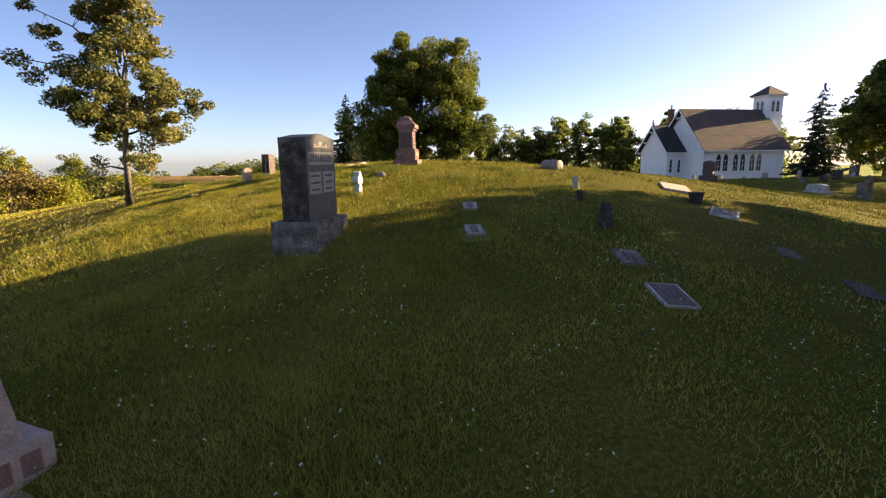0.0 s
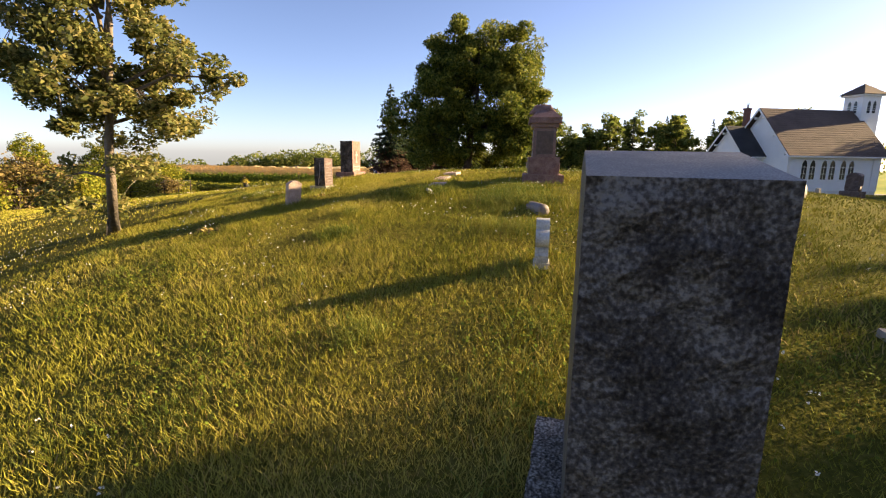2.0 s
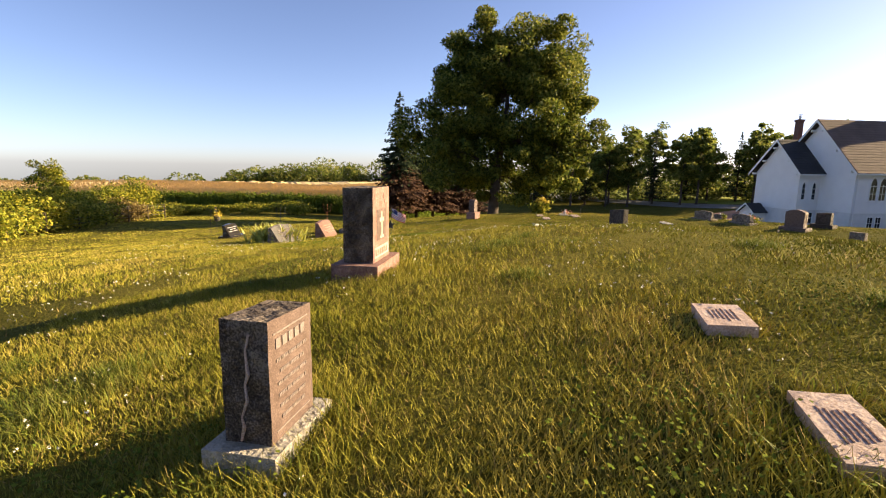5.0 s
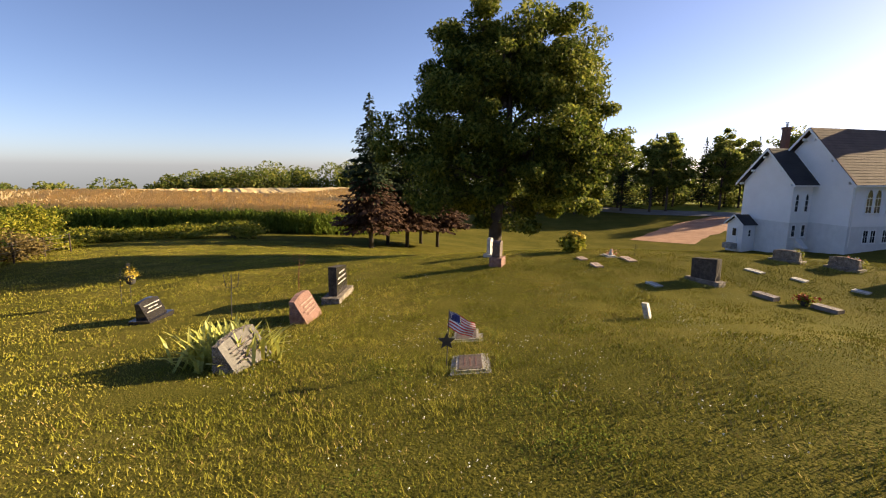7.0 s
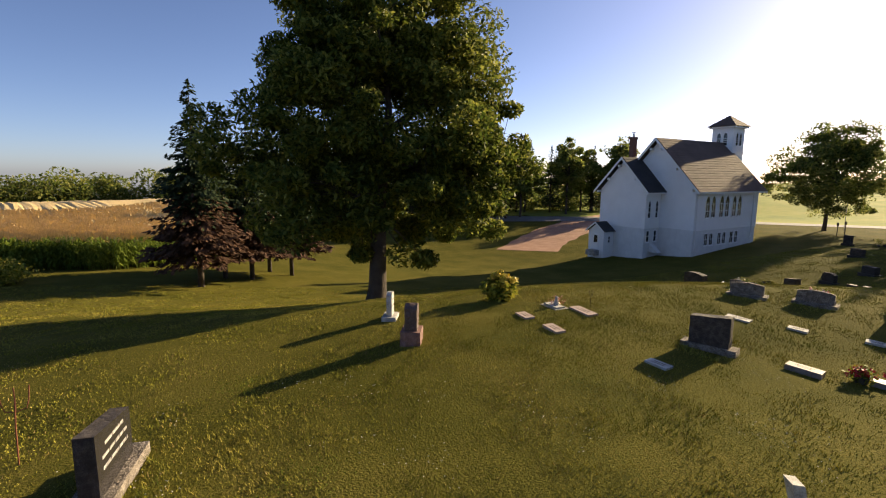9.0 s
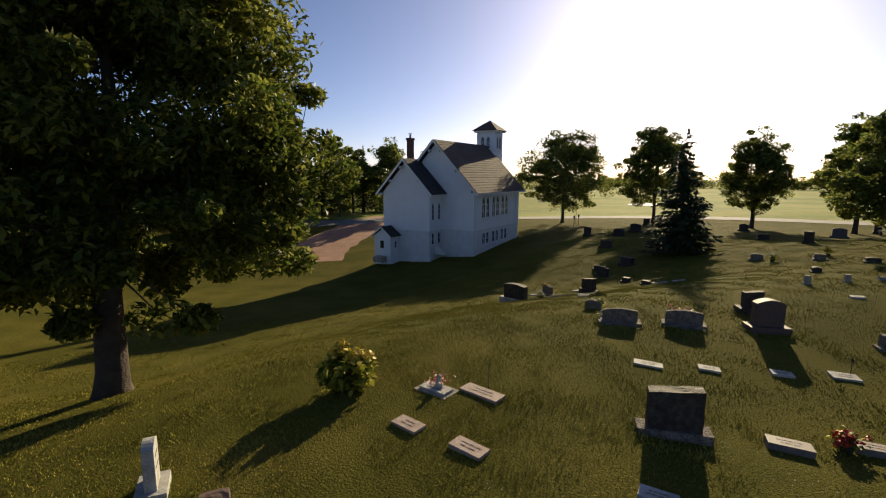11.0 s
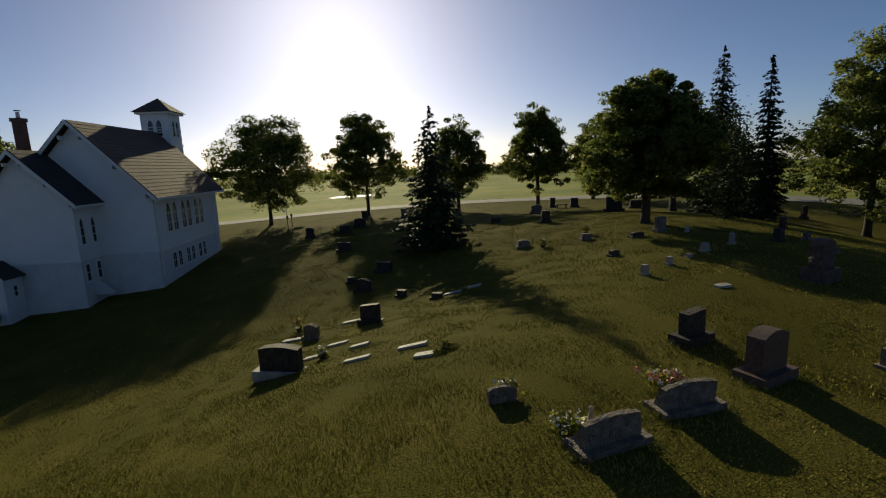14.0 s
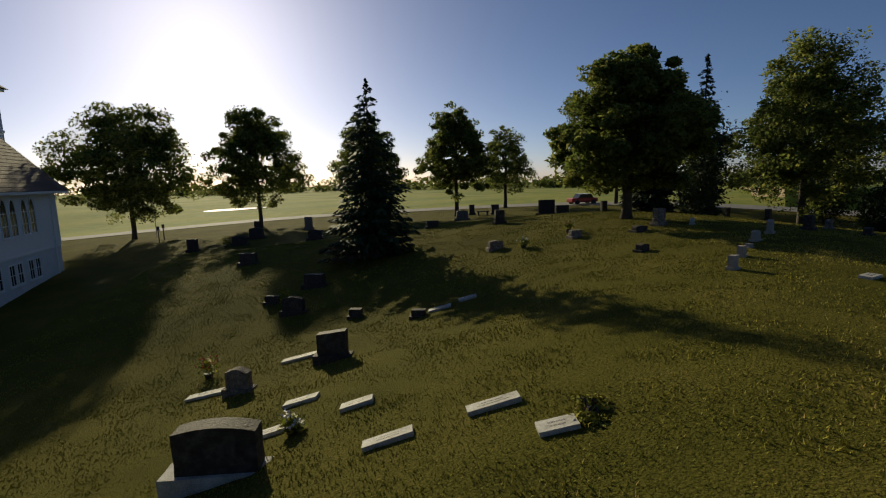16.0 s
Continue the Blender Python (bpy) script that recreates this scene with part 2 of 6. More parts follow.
def ground(x, y):
    return float(height(x, y))


def slope(x, y):
    """The turn that lays a thing on the slope."""
    n = Vector((ground(x - 0.3, y) - ground(x + 0.3, y), ground(x, y - 0.3) - ground(x, y + 0.3), 0.6)).normalized()
    return Vector((0, 0, 1)).rotation_difference(n).to_matrix().to_4x4()


# ---- builders ----
def mesh(name, verts, faces, mats, parent=None, label="", smooth=False, index=None):
    me = bpy.data.meshes.new(name)
    me.from_pydata([tuple(map(float, v)) for v in verts] if len(verts) < 5000 else np.asarray(verts, float).tolist(), [], faces)
    for m in mats if isinstance(mats, (list, tuple)) else [mats]:
        me.materials.append(m)
    if index is not None:
        me.polygons.foreach_set("material_index", np.asarray(index, np.int32))
    if smooth:
        me.polygons.foreach_set("use_smooth", np.ones(len(me.polygons), bool))
    ob = new(name, me)
    if parent is not None:
        ob.parent = parent
    return tagged(ob, label)


def part(name, bm, mat, parent, label="", smooth=False):
    me = bpy.data.meshes.new(name)
    bm.normal_update()
    bm.to_mesh(me)
    bm.free()
    me.materials.append(mat)
    if smooth:
        me.polygons.foreach_set("use_smooth", np.ones(len(me.polygons), bool))
    ob = new(name, me)
    ob.parent = parent
    return tagged(ob, label)


def thing(name, label, category, x, y, rz=0, z=None, group="", tilt=False, kind="", size=1.0):
    ob = new(name)
    ob.empty_display_size = 0.1
    m = Matrix.Translation((x, y, ground(x, y) if z is None else z))
    if tilt:
        m = m @ slope(x, y)
    ob.matrix_world = m @ pose(0, 0, 0, 0, 0, rz) @ Matrix.Scale(size, 4)
    return tagged(ob, label, category, group, kind)


def box(bm, x0, x1, y0, y1, z0, z1, bevel=0.0):
    vs = [bm.verts.new(p) for p in ((x0, y0, z0), (x1, y0, z0), (x1, y1, z0), (x0, y1, z0), (x0, y0, z1), (x1, y0, z1), (x1, y1, z1), (x0, y1, z1))]
    fs = [bm.faces.new([vs[i] for i in f]) for f in ((3, 2, 1, 0), (4, 5, 6, 7), (0, 1, 5, 4), (1, 2, 6, 5), (2, 3, 7, 6), (3, 0, 4, 7))]
    if bevel:
        es = {e for f in fs for e in f.edges}
        bmesh.ops.bevel(bm, geom=list(es), offset=bevel, segments=1, affect="EDGES")
    return bm


def boxes(*rows, bevel=0.0):
    bm = bmesh.new()
    for r in rows:
        box(bm, *r, bevel=bevel)
    return bm


def prism(points, y0, y1):
    """A flat outline in x and z, given depth along y."""
    bm = bmesh.new()
    a, b = [bm.verts.new((x, y0, z)) for x, z in points], [bm.verts.new((x, y1, z)) for x, z in points]
    bm.faces.new(a)
    bm.faces.new(b[::-1])
    n = len(points)
    for i in range(n):
        bm.faces.new((a[i], b[i], b[(i + 1) % n], a[(i + 1) % n]))
    bmesh.ops.recalc_face_normals(bm, faces=bm.faces)
    return bm


def shell(nx, ny, nz):
    """The skin of a cube cut into a grid: its points in 0..1, its quads, and for each quad the axis that it faces."""
    keys, pts, faces, axis = {}, [], [], []

    def at(i, j, k):
        if (i, j, k) not in keys:
            keys[i, j, k] = len(pts)
            pts.append((i / nx, j / ny, k / nz))
        return keys[i, j, k]

    for k, s in ((0, 1), (nz, 0)):
        for i in range(nx):
            for j in range(ny):
                q = [at(i, j, k), at(i + 1, j, k), at(i + 1, j + 1, k), at(i, j + 1, k)]
                faces.append(q[::-1] if s else q)
                axis.append(2)
    for j, s in ((0, 0), (ny, 1)):
        for i in range(nx):
            for k in range(nz):
                q = [at(i, j, k), at(i + 1, j, k), at(i + 1, j, k + 1), at(i, j, k + 1)]
                faces.append(q[::-1] if s else q)
                axis.append(1)
    for i, s in ((0, 1), (nx, 0)):
        for j in range(ny):
            for k in range(nz):
                q = [at(i, j, k), at(i, j + 1, k), at(i, j + 1, k + 1), at(i, j, k + 1)]
                faces.append(q[::-1] if s else q)
                axis.append(0)
    return np.array(pts), faces, axis


def stone(name, parent, w, d, h, z0, mats, top="flat", rough="xz", amount=0.02, cut=0.09, taper=0.0, shear=0.0, seed=0, label="", rise=0.12):
    """A block of stone: width w, depth d, height h on z0. rough: the axes whose faces are rock-pitched. mats: face stone, rough stone."""
    nx, ny, nz = max(2, int(w / cut)), max(2, int(d / cut)), max(2, int(h / cut))
    p, faces, axis = shell(nx, ny, nz)
    u, v, q = p.T
    s = (2 * u - 1)
    crown = {"flat": 0 * s, "serp": rise * (np.cos(s * math.pi * 0.9) * 0.5 + 0.5), "oval": rise * (1 - s * s), "peak": rise * (1 - abs(s)), "slope": rise * (0.5 - 0.5 * s),
             "gothic": rise * np.sqrt(np.clip(1 - abs(s) ** 1.7, 0, 1)), "ridge": rise * (1 - abs(2 * v - 1))}[top]
    k = 1 - taper * q
    out = np.stack([(u - 0.5) * w * k, (v - 0.5) * d * k + shear * q, z0 + q * (h + crown - (rise if top != "flat" else 0))], 1)
    for i, (x, y, z) in enumerate(out):
        nv = noise.noise_vector(Vector((x * 6 + seed, y * 6 + seed * 3, z * 6)))
        nw = noise.noise_vector(Vector((x * 17 + seed, y * 17, z * 17)))
        push = Vector((0, 0, 0))
        if "x" in rough and u[i] in (0, 1) or "z" in rough and q[i] == 1 and False:
            push.x = (1 if u[i] else -1) * (0.4 + nv.x + 0.5 * nw.x) * amount
        if "y" in rough and v[i] in (0, 1):
            push.y = (1 if v[i] else -1) * (0.4 + nv.y + 0.5 * nw.y) * amount
        if "z" in rough and q[i] == 1:
            push.z = (nv.z * 0.8 + 0.5 * nw.z) * amount * 0.8
        edge = sum((u[i] in (0, 1), v[i] in (0, 1), q[i] in (0, 1)))
        if edge > 1 and rough:
            push *= 0.45
        out[i] += push
    face, rock = mats if isinstance(mats, (list, tuple)) else (mats, mats)
    index = [0 if "xyz"[a] not in rough else 1 for a in axis]
    return mesh(name, out, faces, [face, rock], parent, label, index=index)


def bars(name, parent, rows, y, mat, thick=0.004, label="", faces_back=False):
    """Rows of lettering that cannot be shown as words: x0, x1, z0, z1 on the face at y."""
    if len(rows) <= 4:
        for x0, x1, z0, z1 in rows:
            part(name, boxes((x0, x1, y - thick, y + 0.003, z0, z1)), mat, parent, label)
        return
    bm = bmesh.new()
    for x0, x1, z0, z1 in rows:
        box(bm, x0, x1, y - thick, y + 0.003, z0, z1)
    return tagged(part(name, bm, mat, parent, label), kind="stuff" if len(rows) > 4 else "")


def tube(points, radii, sides=7):
    """Points and quads of a tapered tube along points."""
    pts, faces = [], []
    points = [Vector(p) for p in points]
    for i, (c, r) in enumerate(zip(points, radii)):
        way = (points[min(i + 1, len(points) - 1)] - points[max(i - 1, 0)]).normalized()
        side = way.cross(Vector((0.3, 1, 0.2))).normalized()
        up = way.cross(side)
        for k in range(sides):
            a = 2 * math.pi * k / sides
            pts.append(c + r * (math.cos(a) * side + math.sin(a) * up))
    for i in range(len(points) - 1):
        for k in range(sides):
            a, b = i * sides + k, i * sides + (k + 1) % sides
            faces.append((a, b, b + sides, a + sides))
    faces.append(tuple(range(sides))[::-1])
    faces.append(tuple(range(len(pts) - sides, len(pts))))
    return pts, faces


def join(pieces):
    pts, faces = [], []
    for p, f in pieces:
        o = len(pts)
        pts += list(p)
        faces += [tuple(i + o for i in q) for q in f]
    return pts, faces


def fast(name, verts, quads, mats, parent=None, label="", index=None, tris=False):
    """A large mesh from arrays of corners, all quads (or all triangles)."""
    k = 3 if tris else 4
    me = bpy.data.meshes.new(name)
    verts, quads = np.ascontiguousarray(verts, np.float32), np.ascontiguousarray(quads, np.int32)
    me.vertices.add(len(verts))
    me.vertices.foreach_set("co", verts.ravel())
    me.loops.add(len(quads) * k)
    me.loops.foreach_set("vertex_index", quads.ravel())
    me.polygons.add(len(quads))
    me.polygons.foreach_set("loop_start", np.arange(0, len(quads) * k, k, dtype=np.int32))
    for m in mats if isinstance(mats, (list, tuple)) else [mats]:
        me.materials.append(m)
    if index is not None:
        me.polygons.foreach_set("material_index", np.ascontiguousarray(index, np.int32))
    me.update(calc_edges=True)
    me.validate()
    ob = new(name, me)
    if parent is not None:
        ob.parent = parent
    return tagged(ob, label)


def leaves(rng, centres, size, droop=0.3, narrow=0.55, spread=0.45):
    """One folded leaf of four corners at each centre, turned at random. Returns corners and quads."""
    n = len(centres)
    way = rng.normal(size=(n, 3))
    way[:, 2] = way[:, 2] * 0.6 - droop
    way /= np.linalg.norm(way, axis=1, keepdims=True)
    up = rng.normal(size=(n, 3)) * spread + (0, 0, 0.8)
    side = np.cross(way, up)
    side /= np.linalg.norm(side, axis=1, keepdims=True) + 1e-9
    up = np.cross(side, way)
    s = (size * rng.uniform(0.6, 1.3, n))[:, None]
    a, c = centres - way * s / 2, centres + way * s / 2
    b, d = centres + side * s * narrow / 2 + up * s * 0.12, centres - side * s * narrow / 2 + up * s * 0.12
    return np.stack([a, b, c, d], 1).reshape(-1, 3), np.arange(4 * n).reshape(-1, 4)


def tree(name, label, x, y, tall, wide, clear, leaf=LEAF, n=20000, size=0.28, clumps=90, trunk=0.3, seed=1, lumps=0.35, lean=(0, 0), z=None, shape=0.0, group="", droop=0.3, clump_r=0.13, limbs=9, boxy=1.0, narrow=0.55, spread=0.0, deep=1.0, arms=(), bark=BARK):
    """A broad-leaved tree: a tapered trunk, limbs to the crown's clumps, and a crown of single leaves."""
    rng = np.random.default_rng(seed)
    root = thing(name, label, "tree", x, y, z=z, group=group)
    mid, half = clear + (tall - clear) * (0.5 + shape), (tall - clear) / 2
    a = rng.normal(size=(clumps, 3))
    a /= np.linalg.norm(a, axis=1, keepdims=True)
    a = np.sign(a) * abs(a) ** boxy
    rad = rng.uniform(0.12, 1, clumps) ** 0.42 * (1 - lumps * rng.uniform(0, 1, clumps) ** 2)
    c = a * rad[:, None] * (wide / 2, wide / 2 * deep, half) + (0, 0, mid)
    # the lower crown spreads less, so that the outline is not an egg
    low = np.clip((c[:, 2] - clear) / (tall - clear), 0, 1)
    k = 0.72 + 0.45 * np.sin(np.clip(low * 1.15 + 0.22, 0, 1) * math.pi)
    k = k * (1 + spread * (low - 0.45))
    c[:, :2] = c[:, :2] * k[:, None] + np.array(lean) * (0.15 + 1.1 * low)[:, None]
    fork = Vector((lean[0] * 0.3, lean[1] * 0.3, clear + (tall - clear) * 0.22))
    pieces = []
    top = Vector((lean[0], lean[1], tall * 0.86))
    line = [Vector((0, 0, -0.3)), Vector((0.02, 0.01, 0.25)), Vector((0.05, -0.03, clear * 0.6)), fork, fork.lerp(top, 0.45) + Vector((0.3, -0.2, 0)), top]
    pieces.append(tube(line, [trunk * 1.55, trunk * 1.12, trunk, trunk * 0.82, trunk * 0.42, trunk * 0.06], 9))
    order = np.argsort(-np.hypot(c[:, 0], c[:, 1]))
    heads = list(order[np.linspace(0, len(order) - 1, limbs).astype(int)])
    for arm in arms:
        # a longer limb that reaches out of the crown, with leaf clumps along its outer half
        along = np.sort(rng.uniform(0.45, 1.0, 7))
        along[-1] = 1.0
        heads.append(len(c) + 6)
        bough = np.array(arm) * along[:, None] + (0, 0, fork.z * 0.7) * (1 - along)[:, None] + rng.normal(size=(7, 3)) * 0.14
        c = np.concatenate([c, bough])
    clumps = len(c)
    knots = [(fork.lerp(top, t), trunk * 0.5 * (1 - t)) for t in (0.1, 0.3, 0.5, 0.7, 0.9)]
    for h in heads:
        end = Vector(c[h])
        f = float(np.clip((end.z - fork.z) / max(top.z - fork.z, 0.1) * 0.6, 0.0, 0.8))
        start = fork.lerp(top, f) if end.z > fork.z else Vector((0, 0, max(end.z, clear * 0.75)))
        bend = start.lerp(end, 0.5) + Vector((0, 0, 0.12 * (end - start).length))
        pieces.append(tube([start, start.lerp(bend, 0.55), bend, bend.lerp(end, 0.6), end], [trunk * 0.42, trunk * 0.34, trunk * 0.24, trunk * 0.14, trunk * 0.05], 6))
        knots += [(bend, trunk * 0.2), (bend.lerp(end, 0.6), trunk * 0.12), (start.lerp(bend, 0.5), trunk * 0.25)]
    for q in c:
        q = Vector(q)
        k, r = min(knots, key=lambda t: (t[0] - q).length)
        pieces.append(tube([k, k.lerp(q, 0.5) + Vector((0, 0, 0.06 * (q - k).length)), q], [r * 0.5, r * 0.3, 0.012], 5))
    pts, faces = join(pieces)
    mesh("trunk", pts, faces, bark, root, "grey-brown furrowed bark", smooth=True)
    share = rng.uniform(0.4, 1.6, clumps)
    who = rng.choice(clumps, n, p=share / share.sum())
    r = wide * clump_r * (0.6 + 0.8 * rng.uniform(size=clumps))
    off = rng.normal(size=(n, 3))
    off /= np.linalg.norm(off, axis=1, keepdims=True)
    off = off * rng.uniform(0.25, 1.05, (n, 1)) ** 0.6 * (1, 1, 0.68)
    place = c[who] + off * r[who][:, None]
    place[:, 2] = np.maximum(place[:, 2], clear * 0.55 + 0.4 * rng.uniform(size=n))
    v, q = leaves(rng, place, size, droop, narrow)
    fast("crown", v, q, leaf, root)
    return root


def spruce(name, label, x, y, tall, wide, clear=0.6, seed=1, mat=NEEDLE, dead=0.0, n_branch=26, levels=None, z=None, group="", fine=1.0):
    """A spruce: a straight trunk and whorls of drooping boughs, each a spray of needled twigs."""
    rng = np.random.default_rng(seed)
    root = thing(name, label, "tree", x, y, z=z, group=group)
    pts, faces = tube([(0, 0, -0.3), (0, 0, tall * 0.5), (0, 0, tall * 0.98)], [tall * 0.017, tall * 0.010, 0.01], 7)
    levels = levels or int(tall * 2.6)
    centres, ways, sizes, low, sticks = [], [], [], [], [(pts, faces)]
    for i in range(levels):
        f = i / (levels - 1)
        zc = clear + (tall - clear) * f
        reach = wide / 2 * (1 - f) ** 0.72 * rng.uniform(0.82, 1.1) + 0.14
        for k in range(max(6, int(n_branch * (1 - f) ** 0.45 * 0.5))):
            a = rng.uniform(0, 2 * math.pi)
            r = reach * rng.uniform(0.6, 1.12)
            z1 = zc + rng.uniform(-0.25, 0.25)
            if rng.uniform() < 0.25:
                sticks.append(tube([(0, 0, z1), (math.cos(a) * r * 0.7, math.sin(a) * r * 0.7, z1 - 0.1 * r)], [0.025, 0.008], 4))
            m = max(8, int(r * 9 * fine))
            t = rng.uniform(0.12, 1, m)
            zz = z1 - 0.30 * r * t + 0.16 * r * t * t
            spread = 0.22 * r * (1.15 - t) * rng.normal(size=m)
            centres.append(np.stack([math.cos(a) * r * t - math.sin(a) * spread, math.sin(a) * r * t + math.cos(a) * spread, zz + rng.normal(size=m) * 0.05], 1))
            w = np.stack([math.cos(a) + 0 * t - math.sin(a) * spread * 1.5, math.sin(a) + 0 * t + math.cos(a) * spread * 1.5, -0.55 + rng.normal(size=m) * 0.25], 1)
            ways.append(w / np.linalg.norm(w, axis=1, keepdims=True))
            sizes.append(rng.uniform(0.28, 0.5, m) * (0.6 + 0.4 * (1 - f)))
            low.append(np.full(m, f))
    pts, faces = join(sticks)
    mesh("trunk", pts, faces, BARK, root, "dark scaly bark", smooth=True)
    c, w, s, low = np.concatenate(centres), np.concatenate(ways), np.concatenate(sizes)[:, None], np.concatenate(low)
    up = rng.normal(size=c.shape) * 0.4 + (0, 0, 1)
    side = np.cross(w, up)
    side /= np.linalg.norm(side, axis=1, keepdims=True)
    v = np.stack([c - w * s / 2, c + side * s * 0.26, c + w * s / 2, c - side * s * 0.26], 1).reshape(-1, 3)
    v[1::4, 2] -= 0.05
    v[3::4, 2] -= 0.05
    fast("crown", v, np.arange(len(v)).reshape(-1, 4), [mat, DEADNEEDLE], root, index=(low + rng.normal(size=len(low)) * 0.05 < dead).astype(np.int32))
    return root


def shrub(name, label, x, y, wide, tall, leaf=SHRUB, n=3000, size=0.16, seed=1, group="", category="shrub", flowers=None, deep=None):
    rng = np.random.default_rng(seed)
    root = thing(name, label, category, x, y, group=group)
    k = max(8, n // 160)
    a = rng.normal(size=(k, 3))
    a /= np.linalg.norm(a, axis=1, keepdims=True)
    c = a * (rng.uniform(0.3, 1, k) ** 0.5)[:, None] * (wide / 2, (deep or wide) / 2, tall / 2) * 0.85 + (0, 0, tall * 0.5)
    who = rng.integers(0, k, n)
    place = c[who] + rng.normal(size=(n, 3)) * (wide * 0.09, (deep or wide) * 0.09, tall * 0.10)
    place[:, 2] = np.maximum(place[:, 2], 0.03)
    stems = [tube([(0, 0, -0.15), Vector(q) * 0.5 + Vector((0, 0, 0.1)), q], [0.03, 0.018, 0.006], 5) for q in c[: min(k, 24)]]
    tagged(mesh("stems", *join(stems), BARK, root), kind="stuff")
    v, q = leaves(rng, place, size)
    fast("foliage", v, q, leaf, root)
    if flowers:
        top = place[place[:, 2] > tall * 0.72]
        top = top[rng.choice(len(top), min(len(top), 140), replace=False)] + (0, 0, 0.08)
        v, q = leaves(rng, np.repeat(top, 3, 0) + rng.normal(size=(3 * len(top), 3)) * 0.03, 0.12, -0.4, 0.9)
        tagged(fast("flowers", v, q, flowers, root), kind="stuff")
    return root


# ---- the ground: one sheet to the horizon ----
def road_x(y):
    """The road's middle line: a long bend round the churchyard."""
    y = np.asarray(y, float)
    return 81.5 - 0.0135 * np.minimum(abs(y - 47), 60) ** 2 - 0.9 * np.maximum(abs(y - 47) - 60, 0)


def steps(lo, hi, d, far):
    inner = list(np.arange(lo, hi + d / 2, d))
    out, s = [], d
    while (out[-1] if out else 0) < far:
        s *= 1.22
        out.append((out[-1] if out else 0) + s)
    return np.array([lo - o for o in reversed(out)] + inner + [hi + o for o in out])


gx, gy = steps(-34, 84, 0.7, 3500), steps(-12, 92, 0.7, 3500)
X, Y = np.meshgrid(gx, gy)
rough = np.random.default_rng(5).normal(size=X.shape) * 0.012
Z = height(X, Y) + rough * ((abs(X - 15) < 60) & (abs(Y - 30) < 50))
nx = len(gx)
cells = (np.arange(len(gy) - 1)[:, None] * nx + np.arange(nx - 1)[None]).ravel()
mid_x, mid_y = X.ravel()[cells], Y.ravel()[cells]
land = fast("ground", np.stack([X, Y, Z], -1).reshape(-1, 3), np.stack([cells, cells + 1, cells + nx + 1, cells + nx], 1), [LAWN, MEADOW], index=(mid_x > road_x(mid_y) + 4).astype(np.int32))
tagged(land, "mown green lawn rolling over a low hill into farmland", "ground", kind="structure")


def drape(name, line, width, mat, label, lift=0.02, across=4, along=1.0, uneven=0.0):
    """A strip of road or path that follows the ground."""
    pts = [Vector((*p, 0)) for p in line]
    rng = np.random.default_rng(len(line))
    rows = []
    for a, b in zip(pts, pts[1:]):
        n = max(1, int((b - a).length / along))
        rows += [a.lerp(b, i / n) for i in range(n)]
    rows.append(pts[-1])
    verts, faces = [], []
    for i, p in enumerate(rows):
        way = (rows[min(i + 1, len(rows) - 1)] - rows[max(i - 1, 0)]).normalized()
        side = Vector((way.y, -way.x, 0))
        wd = (width[0] + (width[1] - width[0]) * i / (len(rows) - 1)) if isinstance(width, tuple) else width
        wd += uneven * rng.uniform(-1, 1)
        for k in range(across + 1):
            q = p + side * wd * (k / across - 0.5)
            verts.append((q.x, q.y, ground(q.x, q.y) + lift + 0.05 * (0.25 - (k / across - 0.5) ** 2)))
    for i in range(len(rows) - 1):
        for k in range(across):
            a = i * (across + 1) + k
            faces.append((a, a + 1, a + across + 2, a + across + 1))
    ob = mesh(name, verts, faces, mat)
    return tagged(ob, label, "road", kind="structure")

# ---- roads ----
road_line = [(float(road_x(t)), t) for t in range(-60, 160, 4)]
drape("road", road_line, 6.5, ASPHALT, "grey asphalt country road", 0.06, along=2.0)
drape("driveway", [(22, 82), (27, 87), (34, 92), (44, 97.5), (52, 101)], (8, 9), GRAVEL, "reddish gravel churchyard driveway", 0.03, across=8, uneven=0.5)

# ---- the church ----
church = thing("church", "white clapboard country church with dark shingle roof and bell tower", "church", 32.19, 65.11, 12.9, z=-3.49, size=0.87)
L, W, EAVE, RIDGE, BAND = 14.05, 10.9, 7.6, 13.8, 2.75
CV, CX, CEAVE, CRIDGE = 8.1, -2.9, 7.1, 11.45
SWAP = Matrix(((0, 1, 0, 0), (1, 0, 0, 0), (0, 0, 1, 0), (0, 0, 0, 1)))


def across_x(points, x0, x1):
    """A prism whose outline lies in y and z."""
    bm = prism(points, x0, x1)
    bmesh.ops.transform(bm, matrix=SWAP, verts=bm.verts)
    bmesh.ops.recalc_face_normals(bm, faces=bm.faces)
    return bm


part("wall", across_x([(0, BAND), (W, BAND), (W, EAVE), (W / 2, RIDGE - 0.3), (0, EAVE)], 0, L), WHITE, church)
part("wall", across_x([(CV - 3.5, BAND), (CV + 3.5, BAND), (CV + 3.5, CEAVE + 0.3), (CV, CRIDGE - 0.3), (CV - 3.5, CEAVE + 0.3)], CX, -0.002), WHITE, church)
part("foundation", boxes((-0.02, L, 0.03, W, -2.0, BAND - 0.004)), FOUND, church)
part("foundation", boxes((CX + 0.03, -0.024, CV - 3.47, CV + 3.47, -2.0, BAND - 0.004)), FOUND, church)
part("belt_board", boxes((-0.05, L + 0.05, -0.05, -0.003, BAND - 0.07, BAND + 0.08)), TRIM, church)
part("belt_board", boxes((CX - 0.05, -0.06, CV - 3.55, CV - 3.503, BAND - 0.07, BAND + 0.08)), TRIM, church)
part("belt_board", boxes((CX - 0.05, CX - 0.003, CV - 3.5, CV + 3.5, BAND - 0.07, BAND + 0.08)), TRIM, church)
